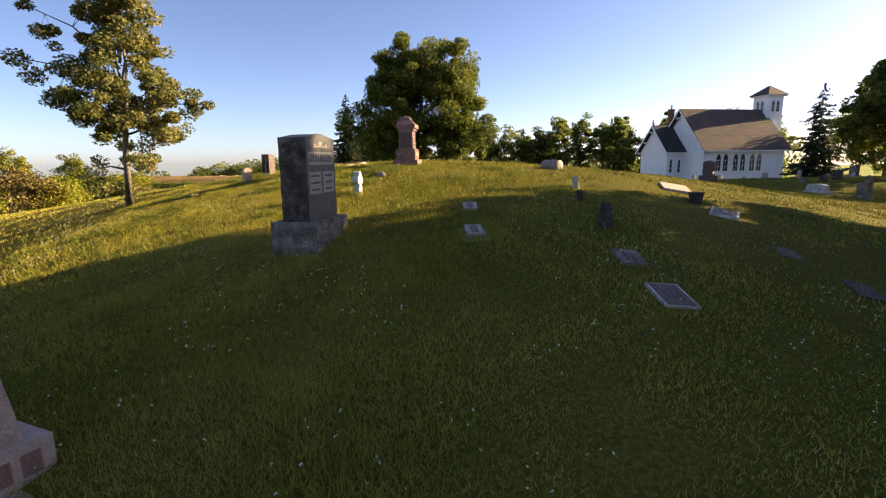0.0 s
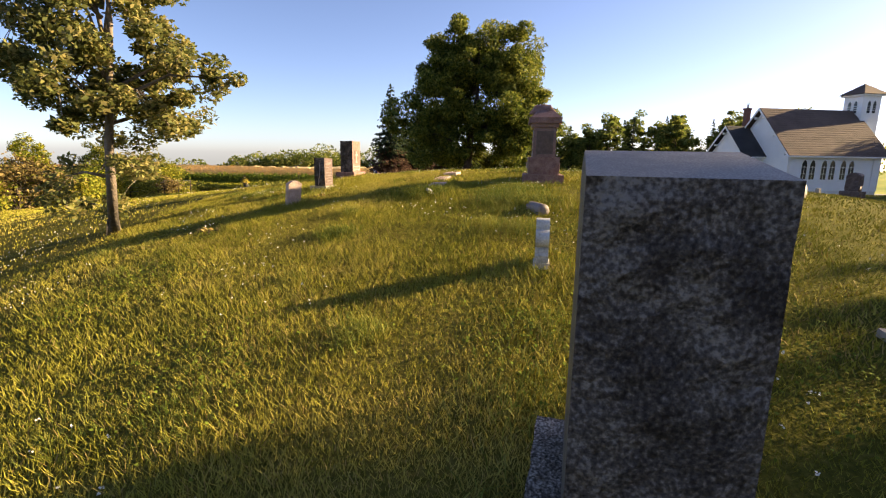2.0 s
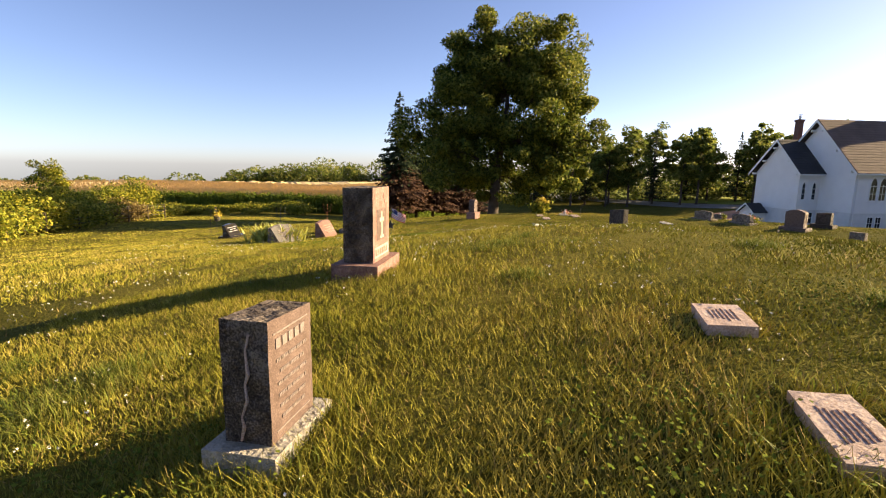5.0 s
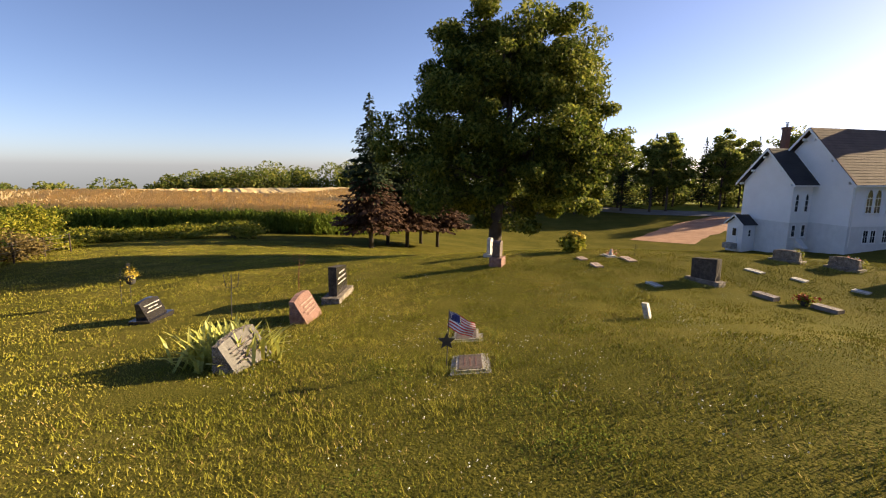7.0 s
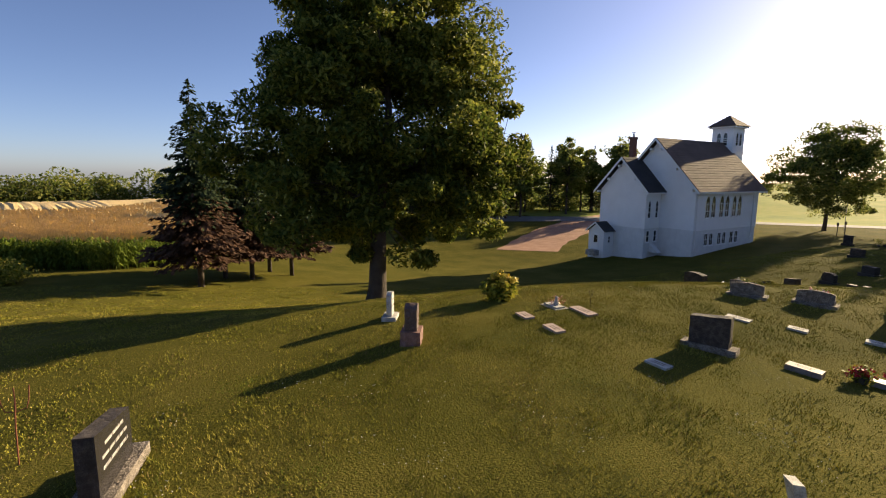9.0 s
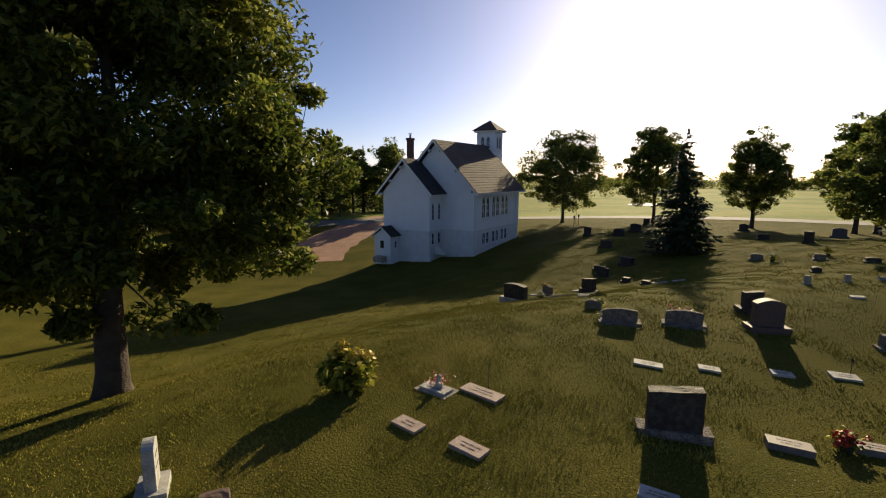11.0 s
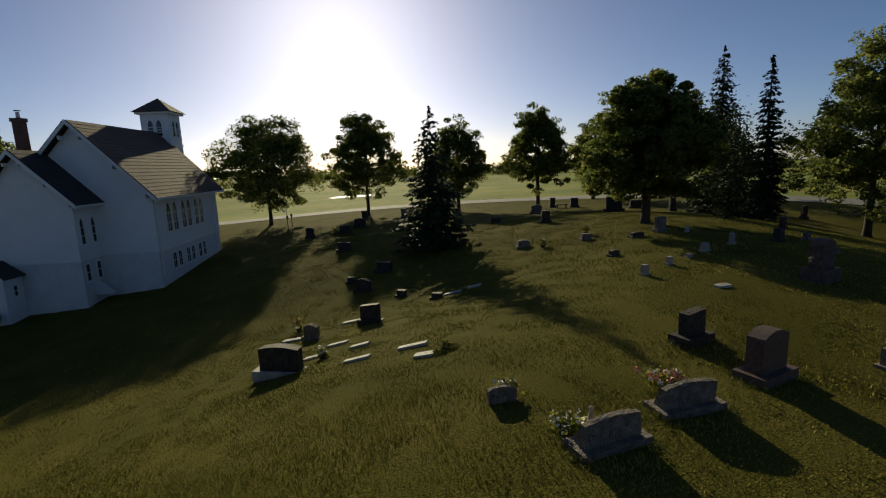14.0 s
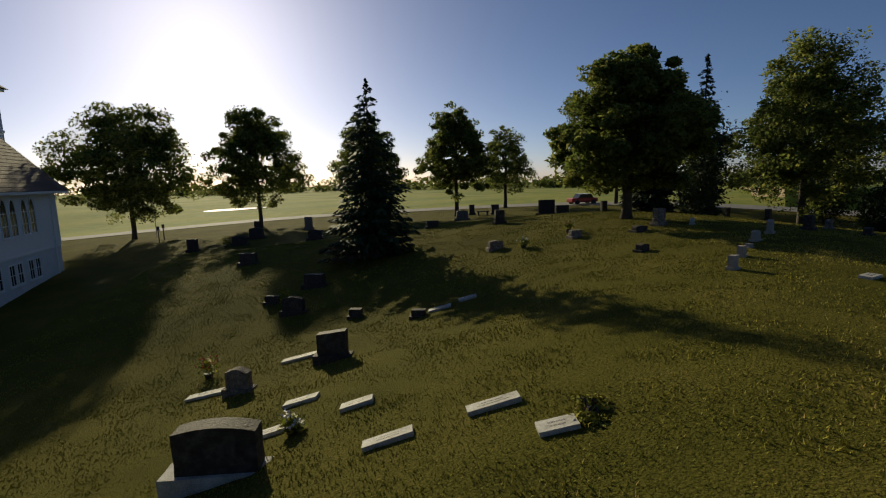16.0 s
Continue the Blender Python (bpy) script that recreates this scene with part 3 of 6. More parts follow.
for x, y in ((0, 0), (L, 0)):
    part("corner_board", boxes((x - 0.07, x + 0.07, y - 0.035, y + 0.07, BAND + 0.085, EAVE - 0.25)), TRIM, church)
part("corner_board", boxes((CX - 0.035, CX + 0.11, CV - 3.535, CV - 3.4, BAND + 0.085, CEAVE)), TRIM, church)
part("downspout", boxes((0.18, 0.26, -0.12, -0.04, 0.4, EAVE - 0.4)), TRIM, church)
part("downspout", boxes((L - 1.2, L - 1.12, -0.12, -0.04, 0.4, EAVE - 0.4)), TRIM, church)


def roof_slab(x0, x1, yr, zr, ye, ze, mat, parent, thick=0.14, course=0.42):
    """One slope of a roof, laid in overlapping courses of shingles."""
    a, b = Vector((0, yr, zr)), Vector((0, ye, ze))
    n = Vector((0, -(b.z - a.z), b.y - a.y)).normalized()
    n = n if n.z > 0 else -n
    rows = int((b - a).length / course)
    for i in range(rows):
        p, q = a.lerp(b, i / rows), a.lerp(b, (i + 1) / rows)
        bm = bmesh.new()
        vs = [bm.verts.new(Vector((x, s.y, s.z)) + n * o) for x in (x0, x1) for s, o in ((p, 0.02), (p, thick), (q, 0.02), (q, thick + 0.02))]
        for f in ((0, 1, 3, 2), (4, 6, 7, 5), (2, 3, 7, 6), (1, 5, 7, 3), (0, 2, 6, 4)):
            bm.faces.new([vs[k] for k in f])
        bmesh.ops.recalc_face_normals(bm, faces=bm.faces)
        part("shingle_course", bm, mat, parent)


def rake(x, yr, zr, ye, ze, parent, deep=0.34):
    """The white board along a gable's slope."""
    part("rake_board", across_x([(yr, zr + 0.1), (ye, ze + 0.1), (ye, ze + 0.1 - deep), (yr, zr + 0.1 - deep)], x - 0.06, x), TRIM, parent)


for s in (-1, 1):
    roof_slab(-0.7, L + 0.7, W / 2, RIDGE, W / 2 + s * (W / 2 + 0.7), EAVE - 0.35, SHINGLE, church)
    roof_slab(CX - 0.65, 0.0, CV, CRIDGE, CV + s * 4.2, CEAVE, SHINGLE2, church)
    rake(-0.705, W / 2, RIDGE, W / 2 + s * (W / 2 + 0.7), EAVE - 0.35, church)
    rake(L + 0.765, W / 2, RIDGE, W / 2 + s * (W / 2 + 0.7), EAVE - 0.35, church)
    rake(CX - 0.655, CV, CRIDGE, CV + s * 4.2, CEAVE, church)
    for t in (0.12, 0.5, 0.88):
        y, z = CV + s * 4.1 * t, CRIDGE + (CEAVE - CRIDGE) * t
        part("bracket", boxes((CX - 0.6, CX - 0.01, y - 0.07, y + 0.07, z - 0.62, z - 0.35)), TRIM, church)
        y, z = W / 2 + s * (W / 2 + 0.5) * t, RIDGE + (EAVE - 0.35 - RIDGE) * t
        part("bracket", boxes((-0.65, -0.01, y - 0.07, y + 0.07, z - 0.66, z - 0.35)), TRIM, church)
part("gutter", boxes((-0.7, L + 0.7, -0.82, -0.66, EAVE - 0.47, EAVE - 0.28)), TRIM, church)
part("soffit", boxes((-0.6, L + 0.6, -0.66, -0.01, EAVE - 0.42, EAVE - 0.36)), TRIM, church)
part("gutter", boxes((CX - 0.65, -0.08, CV - 4.3, CV - 4.16, CEAVE - 0.12, CEAVE + 0.05)), TRIM, church)
part("soffit", boxes((CX - 0.55, -0.08, CV - 4.16, CV - 3.51, CEAVE - 0.09, CEAVE - 0.03)), TRIM, church)


def lancet_points(w, h, peak):
    pts = [(-w / 2, 0), (w / 2, 0), (w / 2, h - peak)]
    for i in range(1, 6):
        a = i / 6
        pts.append((w / 2 * (1 - a ** 1.6), h - peak + peak * math.sin(a * math.pi / 2)))
    pts.append((0, h))
    return pts + [(-x, z) for x, z in reversed(pts[2:-1])]


def window(parent, m, w, h, peak=0.0, bars_v=0, bars_h=(0.5,)):
    """A window in a wall that faces local -y: frame, dark pane, muntins, sill."""
    win = new("window")
    win.parent = parent
    win.matrix_local = m
    outer = lancet_points(w, h, peak) if peak else [(-w / 2, 0), (w / 2, 0), (w / 2, h), (-w / 2, h)]
    k = 0.085
    inner = lancet_points(w - 2 * k, h - 2.3 * k, peak * 0.9) if peak else [(-w / 2 + k, 0), (w / 2 - k, 0), (w / 2 - k, h - 2 * k), (-w / 2 + k, h - 2 * k)]
    inner = [(x, z + k) for x, z in inner]
    bm = bmesh.new()
    for y in (-0.07, 0.0):
        a, b = [bm.verts.new((x, y, z)) for x, z in outer], [bm.verts.new((x, y, z)) for x, z in inner]
        for i in range(len(a)):
            j = (i + 1) % len(a)
            bm.faces.new((a[i], a[j], b[j], b[i]))
    vs = list(bm.verts)
    n = len(outer)
    for i in range(n):
        j = (i + 1) % n
        bm.faces.new((vs[i], vs[j], vs[2 * n + j], vs[2 * n + i]))
        bm.faces.new((vs[n + i], vs[3 * n + i], vs[3 * n + j], vs[n + j]))
    bmesh.ops.recalc_face_normals(bm, faces=bm.faces)
    part("window_frame", bm, TRIM, win)
    part("pane", prism(inner, -0.022, -0.004), PANE, win)
    rows = [(-w / 2 + k, w / 2 - k, -0.05, -0.0225, h * f - 0.025, h * f + 0.025) for f in bars_h]
    rows += [(-0.02, 0.02, -0.046, -0.0228, k, h - peak * 0.9)] if bars_v else []
    for row in rows:
        part("muntin", boxes(row), TRIM, win)
    part("window_sill", boxes((-w / 2 - 0.06, w / 2 + 0.06, -0.12, -0.001, -0.07, -0.002)), TRIM, win)


for x in (3.1, 6.1, 9.0):
    for o in (-0.62, 0.62):
        window(church, pose(x + o, 0, 4.15), 1.0, 2.75, 0.95, 1, (0.3, 0.62))
for x in (3.2, 6.1, 8.9):
    for o in (-0.55, 0.55):
        window(church, pose(x + o, 0.03, 0.75), 0.86, 1.55, 0, 1, (0.5,))
for x in (-2.2, -0.75):
    window(church, pose(x, CV - 3.5, 3.95), 0.62, 2.25, 0.65, 0, (0.33, 0.62))
    window(church, pose(x, CV - 3.47, 0.95), 0.66, 1.5, 0, 0, (0.5,))
part("bulkhead", across_x([(CV - 4.7, -0.3), (CV - 3.48, -0.3), (CV - 3.48, 0.75)], -1.7, -0.9), FOUND, church)
# bell tower
TX, TY, TZ = L + 1.5, W / 2, 16.1
part("tower", boxes((TX - 1.45, TX + 1.45, TY - 1.45, TY + 1.45, -2.0, TZ - 0.05)), WHITE, church)
part("tower_belt", boxes((TX - 1.52, TX + 1.52, TY - 1.52, TY + 1.52, 12.4, 12.6)), TRIM, church)
part("tower_cornice", boxes((TX - 1.8, TX + 1.8, TY - 1.8, TY + 1.8, TZ - 0.24, TZ - 0.02)), TRIM, church)
bm = bmesh.new()
vs = [bm.verts.new(p) for p in ((TX - 2.05, TY - 2.05, TZ), (TX + 2.05, TY - 2.05, TZ), (TX + 2.05, TY + 2.05, TZ), (TX - 2.05, TY + 2.05, TZ), (TX, TY, TZ + 1.6))]
for f in ((0, 1, 4), (1, 2, 4), (2, 3, 4), (3, 0, 4), (3, 2, 1, 0)):
    bm.faces.new([vs[i] for i in f])
part("tower_roof", bm, SHINGLE, church)
for o in (-0.45, 0.45):
    window(church, pose(TX + o, TY - 1.45, 13.4), 0.72, 1.9, 0.65, 0, (0.25, 0.4, 0.55))
    window(church, pose(TX - 1.45, TY - o, 13.4, 0, 0, -90), 0.72, 1.9, 0.65, 0, (0.25, 0.4, 0.55))
chimney = part("chimney", boxes((1.05, 1.75, 9.95, 10.65, 8.0, 14.2), (0.97, 1.83, 9.87, 10.73, 14.05, 14.35), bevel=0.01), CHIM, church, "dark brick chimney")
part("chimney_pipe", boxes((1.3, 1.5, 10.2, 10.4, 14.35, 14.85), (1.23, 1.57, 10.13, 10.47, 14.92, 15.0)), METAL, chimney)
# entrance porch on the west gable
PX, PY = CX - 1.9, 10.4
part("porch_wall", across_x([(PY - 1.25, -1.8), (PY + 1.25, -1.8), (PY + 1.25, 2.0), (PY, 2.9), (PY - 1.25, 2.0)], PX, CX - 0.01), WHITE, church)
for s in (-1, 1):
    roof_slab(PX - 0.3, CX - 0.015, PY, 3.1, PY + s * 1.55, 1.9, SHINGLE2, church, 0.08, 0.3)
    rake(PX - 0.305, PY, 3.1, PY + s * 1.55, 1.9, church, 0.22)
door = part("door", boxes((PX - 0.06, PX - 0.003, PY - 0.45, PY + 0.45, -0.45, 1.6), bevel=0.01), TRIM, church)
part("door_glass", boxes((PX - 0.075, PX - 0.061, PY - 0.28, PY + 0.28, 0.45, 1.4)), PANE, door)
part("door_step", boxes((PX - 1.1, PX - 0.1, PY - 0.7, PY + 0.7, -1.2, -0.5), bevel=0.02), CONCRETE, church)
window(church, pose(PX + 1.0, PY - 1.25, 0.4), 0.5, 0.95, 0, 0, (0.5,))

# ---- trees ----
tree("walnut_tree", "large spreading black walnut tree with dense green leaves", -4.3, 47.3, 15.3, 14.0, 1.2, WALNUT, 150000, 0.29, 380, 0.40, seed=5, clump_r=0.066, limbs=20, lumps=0.36, lean=(0.9, 2.0), droop=0.6, boxy=0.74, narrow=0.42, spread=0.3, deep=0.55)
tree("oak_tree", "young bur oak with sparse yellowing leaves on the lawn", -8.8, 12.7, 6.6, 2.8, 0.1, OAK, 42000, 0.10, 170, 0.085, seed=8, clump_r=0.095, lumps=0.45, limbs=16, lean=(0.3, 0.1), boxy=0.8, spread=-0.25, bark=PALEBARK, arms=((2.3, 0.35, 2.8), (1.7, 0.7, 3.3), (-1.6, -0.9, 3.6), (-1.35, -0.7, 5.0)))
# trees added out of view, only to cast shade over the first graves
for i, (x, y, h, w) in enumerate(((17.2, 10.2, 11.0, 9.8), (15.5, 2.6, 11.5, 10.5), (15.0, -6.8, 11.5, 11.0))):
    tree("unseen_shade_tree", "unseen broad leafy tree added to shade the first graves", x, y, h, w, 1.8, LEAF, 15000, 0.45, 150, 0.24, seed=90 + i, group="churchyard trees", clump_r=0.10, lumps=0.25)
for i, (x, y, h, w, n) in enumerate(((60, 70.6, 14.6, 14.6, 46000), (66, 59, 14.6, 11.2, 40000), (63.3, 45.9, 12.2, 9.0, 26000), (60, 35.8, 12.6, 8.6, 28000), (72, 27.3, 11.2, 8.2, 12000), (66, 14, 11, 9, 8000), (28.2, 31.6, 8.3, 7.4, 60000), (35.6, 15.4, 13.6, 9.8, 40000), (31, 6, 12.5, 10, 18000), (46, 4, 12, 11, 16000))):
    tree("roadside_tree", "broad leafy tree on the edge of the churchyard", x, y, h, w, 1.0 if i in (6, 7) else 1.8, LEAF, n, 0.25 if i in (6, 7) else 0.34, 300 if i < 8 else 140, 0.24, seed=20 + i, group="churchyard trees", clump_r=0.105 if i > 7 else 0.075, lumps=0.16 if i == 6 else 0.38, boxy=0.9, limbs=14)
spruce("spruce_tree", "dark green spruce standing among the graves", 31.6, 44.2, 9.0, 5.2, 0.6, seed=31, fine=1.7, n_branch=44)
spruce("spruce_tree", "tall dark spruce behind the graves", 43.6, 21.8, 13.4, 5.2, 0.5, seed=33, fine=1.6, n_branch=46)
spruce("spruce_tree", "tall dark spruce behind the graves", 39.2, 20.3, 11.7, 3.4, 0.6, seed=34, fine=1.6, n_branch=40)
for i, (x, y, h) in enumerate(((-13.2, 59.4, 12.4), (-10.4, 63.4, 11.2), (-12.2, 63.5, 11.0), (-7.6, 66, 10.4), (-9.3, 68, 10.5))):
    spruce("spruce_tree", "tall spruce with brown dead lower boughs", x, y, h, 5.8, 2.2, seed=40 + i, dead=0.3, group="spruces", fine=1.5, n_branch=44)
rng = np.random.default_rng(77)
for i in range(26):
    f = i / 25
    x, y = 4 + 62 * f + rng.uniform(-2, 2), 116 - 8 * f + rng.uniform(-5, 7)
    if i % 4 == 1:
        spruce("woodland_tree", "dark conifer in the wood behind the church", x, y, rng.uniform(12, 15), 5, 1.5, seed=100 + i, group="woodland trees", fine=0.55)
    else:
        tree("woodland_tree", "slender tree in the wood behind the church", x, y, rng.uniform(12.5, 17), rng.uniform(8, 11), 2.4, LEAF, 4600, 0.62, 56, 0.2, seed=100 + i, group="woodland trees", clump_r=0.11)


def far_wood(name, label, line, tall, n, size, mat, deep=8.0, seed=1, lift=0.0, crown=60):
    """A distant wood: an uneven belt of crowns, far too many to count."""
    rng = np.random.default_rng(seed)
    pts = np.array(line, float)
    seg = rng.uniform(0, len(pts) - 1.001, n // crown)
    i, f = seg.astype(int), (seg % 1)[:, None]
    c = pts[i] * (1 - f) + pts[i + 1] * f + rng.normal(size=(len(seg), 2)) * deep * 0.4
    h = tall * rng.uniform(0.55, 1.1, len(seg))
    who = rng.integers(0, len(seg), n)
    a = rng.normal(size=(n, 3))
    a /= np.linalg.norm(a, axis=1, keepdims=True)
    a *= rng.uniform(0.5, 1, (n, 1)) ** 0.4
    base = height(c[:, 0], c[:, 1]) + lift
    p = np.stack([c[who, 0] + a[:, 0] * h[who] * 0.5, c[who, 1] + a[:, 1] * h[who] * 0.5, base[who] + h[who] * (0.5 + 0.5 * a[:, 2])], 1)
    v, q = leaves(rng, p, size)
    ob = fast(name, v, q, mat)
    return tagged(ob, label, "woods", kind="stuff")


far_wood("far_woods", "distant belt of dark green trees beyond the cornfield", [(-100, 190), (-60, 205), (-10, 205)], 12, 42000, 1.1, LEAF, 12, 5, crown=500)
far_wood("far_woods", "low dark trees far beyond the cornfield", [(-380, 220), (-280, 230), (-210, 210), (-145, 180), (-95, 190)], 8.0, 16000, 1.4, LEAF, 16, 15, crown=130)
far_wood("far_woods", "distant hazy trees beyond the road", [(330, 230), (370, 150), (370, 60), (340, -20), (270, -110)], 9, 16000, 2.0, LEAF, 20, 6)
far_wood("undergrowth", "dark shady undergrowth below the wood", [(2, 122), (30, 124), (52, 120), (72, 112)], 5.0, 14000, 0.7, LEAF, 7, 7)
far_wood("far_woods", "trees far off behind the fields", [(-20, 250), (60, 240), (140, 210)], 13, 9000, 1.8, LEAF, 14, 8)

# ---- the fields beyond the road and to the south ----
pond = [(122 + 4.5 * math.cos(a), 79 + 7.5 * math.sin(a) + 0.6 * math.sin(3 * a)) for a in np.linspace(0, 6.283, 40)[:-1]]
tagged(mesh("pond", [(x, y, ground(x, y) + 0.08) for x, y in pond], [tuple(range(len(pond)))], WATER), "small pale pond in the meadow", "pond", kind="structure")


def field_strip(name, label, category, a0, a1, r0, r1, up, mat, seed):
    """A crop seen across the land to the south-east: a strip of one height between two distances from the hill."""
    rng = np.random.default_rng(seed)
    n, m = 70, 7
    pts = [(TOP[0] + r * math.sin(radians(a)), TOP[1] + r * math.cos(radians(a))) for a in np.linspace(a0, a1, n) for r in np.linspace(r0, r1, m)]
    verts = [(x, y, ground(x, y) + (up + rng.normal() * up * 0.05 if i % m else 0.0)) for i, (x, y) in enumerate(pts)]
    faces = [(i * m + j, i * m + j + 1, (i + 1) * m + j + 1, (i + 1) * m + j) for i in range(n - 1) for j in range(m - 1)]
    tagged(mesh(name, verts, faces, mat), label, category, kind="stuff")


field_strip("corn_strip", "green strip of corn beyond the churchyard", "cornfield", 128, 168, 62, 84, 2.2, CORN, 1)
field_strip("ripe_field", "golden ripe field beyond the corn", "field", 126, 168, 84, 190, 0.9, TASSEL, 2)
field_strip("green_field", "green field far beyond the churchyard", "field", 116, 168, 192, 330, 0.8, MEADOW, 3)
far_wood("far_woods", "distant trees behind the southern fields", [(270, -110), (240, -200), (160, -290), (60, -330)], 10, 9000, 2.2, LEAF, 20, 16)
# ---- the west boundary: bushes along a wire fence, and the cornfield ----
hedge = [(-23, 16), (-25, 21), (-26.5, 26), (-27.5, 30.5), (-28.5, 35), (-30, 40), (-31.5, 45), (-33.5, 50), (-35, 55), (-31, 59), (-26, 61)]
hedge = [p for a, b in zip(hedge, hedge[1:]) for p in (a, ((a[0] + b[0]) / 2 - 0.6, (a[1] + b[1]) / 2))] + hedge[-1:]
for i, (x, y) in enumerate(hedge):
    r = random.Random(i)
    dry = i in (5, 12)
    shrub("bush", "dry brown bush on the churchyard boundary" if dry else "wild green bush on the churchyard boundary", x + r.uniform(-1, 1), y + r.uniform(-1, 1), r.uniform(3.8, 5.6), r.uniform(1.5, 3.0) if i < 15 else r.uniform(0.8, 1.5), DRYLEAF if dry else SHRUB, 4000, 0.2, 200 + i, "boundary bushes", deep=4.4)
tree("sapling", "thin young tree among the boundary bushes", -34.4, 43, 4.9, 3.0, 0.6, SHRUB, 8000, 0.14, 60, 0.03, seed=61, clump_r=0.14, lumps=0.4)
tree("sapling", "thin young tree among the boundary bushes", -27.2, 22, 4.2, 3.0, 0.5, SHRUB, 8000, 0.14, 60, 0.03, seed=62, clump_r=0.14, lumps=0.4)
tree("sapling", "thin young tree among the boundary bushes", -31.5, 33.8, 4.4, 3.0, 0.4, SHRUB, 8000, 0.14, 60, 0.03, seed=63, clump_r=0.14, lumps=0.4)
fence = thing("wire_fence", "low wire fence with weathered posts by the bushes", "fence", -26.5, 40)
for i in range(9):
    x, y = -0.1 - 0.9 * i * 0.6, -12 + 2.7 * i
    z = ground(-26.5 + x, 40 + y) - ground(-26.5, 40)
    pts, faces = tube([(x, y, z - 0.2), (x, y, z + 1.15)], [0.05, 0.045], 7)
    mesh("post", pts, faces, BARK, fence)
for h in (0.35, 0.65, 0.95, 1.1):
    line = [(-0.1 - 0.54 * i, -12 + 2.7 * i, ground(-26.6 - 0.54 * i, 28 + 2.7 * i) - ground(-26.5, 40) + h) for i in range(9)]
    mesh("wire", *tube(line, [0.008] * 9, 4), METAL, fence)


def corn_edge(f):
    """The line along which the corn begins."""
    line = [(-110, 62), (-60, 72), (-43, 70.8), (-30, 69.1), (-20, 68.2), (-13, 76), (-6, 100)]
    t = f * (len(line) - 1)
    i = min(int(t), len(line) - 2)
    return np.array(line[i]) * (1 - (t - i)) + np.array(line[i + 1]) * (t - i)


def build_corn():
    rng = np.random.default_rng(9)
    quads, mats = [], []
    for k in range(2800):
        f = rng.uniform()
        x, y = corn_edge(f) + (-0.5, 0.86) * np.array(rng.integers(0, 6) * 0.8 + rng.normal() * 0.1)
        z, h = ground(x, y), rng.uniform(2.0, 2.6)
        a0 = rng.uniform(0, 6.28)
        c, s = math.cos(a0), math.sin(a0)
        quads.append(((x - 0.02 * c, y - 0.02 * s, z), (x + 0.02 * c, y + 0.02 * s, z), (x + 0.012 * c, y + 0.012 * s, z + h), (x - 0.012 * c, y - 0.012 * s, z + h)))
        mats.append(0)
        for j in range(9):
            a = a0 + (j % 2) * math.pi + rng.normal() * 0.4
            zz, ln = z + h * (0.12 + 0.09 * j), rng.uniform(0.45, 0.8)
            dx, dy = math.cos(a), math.sin(a)
            w = 0.045
            quads.append(((x - dy * w, y + dx * w, zz), (x + dy * w, y - dx * w, zz), (x + dx * ln * 0.55 + dy * w, y + dy * ln * 0.55 - dx * w, zz + 0.28), (x + dx * ln * 0.55 - dy * w, y + dy * ln * 0.55 + dx * w, zz + 0.28)))
            quads.append((quads[-1][3], quads[-1][2], (x + dx * ln, y + dy * ln, zz - 0.02), (x + dx * ln, y + dy * ln, zz - 0.03)))
            mats += [0, 0]
        for j in range(3):
            a = rng.uniform(0, 6.28)
            dx, dy = math.cos(a) * 0.12, math.sin(a) * 0.12
            quads.append(((x - 0.015, y, z + h - 0.05), (x + 0.015, y, z + h - 0.05), (x + dx + 0.015, y + dy, z + h + 0.3), (x + dx - 0.015, y + dy, z + h + 0.3)))
            mats.append(1)
    v = np.array(quads).reshape(-1, 3)
    ob = fast("corn_plants", v, np.arange(len(v)).reshape(-1, 4), [CORN, TASSEL], index=mats)
    tagged(ob, "tall green corn plants with pale tassels", "corn", kind="stuff")
    rows, n = [], 90
    depth = [1.5, 3, 5, 8, 12, 18, 26, 36, 50, 70, 95, 125, 160]
    for i in range(n):
        e = corn_edge(i / (n - 1))
        for d in depth:
            x, y = e + np.array((-0.42, 0.9)) * d
            rows.append((x, y, ground(x, y) + 2.2 + rng.normal() * 0.09))
    m = len(depth)
    faces = [(i * m + j, i * m + j + 1, (i + 1) * m + j + 1, (i + 1) * m + j) for i in range(n - 1) for j in range(m - 1)]
    tagged(mesh("corn_tops", rows, faces, TASSEL), "wide golden field of corn tassels", "cornfield", kind="stuff")
    f = rng.uniform(size=26000)
    e = np.array([corn_edge(t) for t in f])
    d = 1.5 + 50 * rng.uniform(size=len(f)) ** 1.6
    x, y = e[:, 0] - 0.42 * d, e[:, 1] + 0.9 * d
    z = height(x, y) + 2.15
    lean = rng.normal(size=(len(f), 2)) * 0.12
    s = rng.uniform(0.25, 0.55, len(f))
    w = 0.03 + d * 0.001
    v = np.stack([np.stack([x - w, y, z], 1), np.stack([x + w, y, z], 1), np.stack([x + w + lean[:, 0], y + lean[:, 1], z + s], 1), np.stack([x - w + lean[:, 0], y + lean[:, 1], z + s], 1)], 1).reshape(-1, 3)
    tagged(fast("corn_tassels", v, np.arange(len(v)).reshape(-1, 4), TASSEL), "dry pale corn tassels", "corn", kind="stuff")


build_corn()

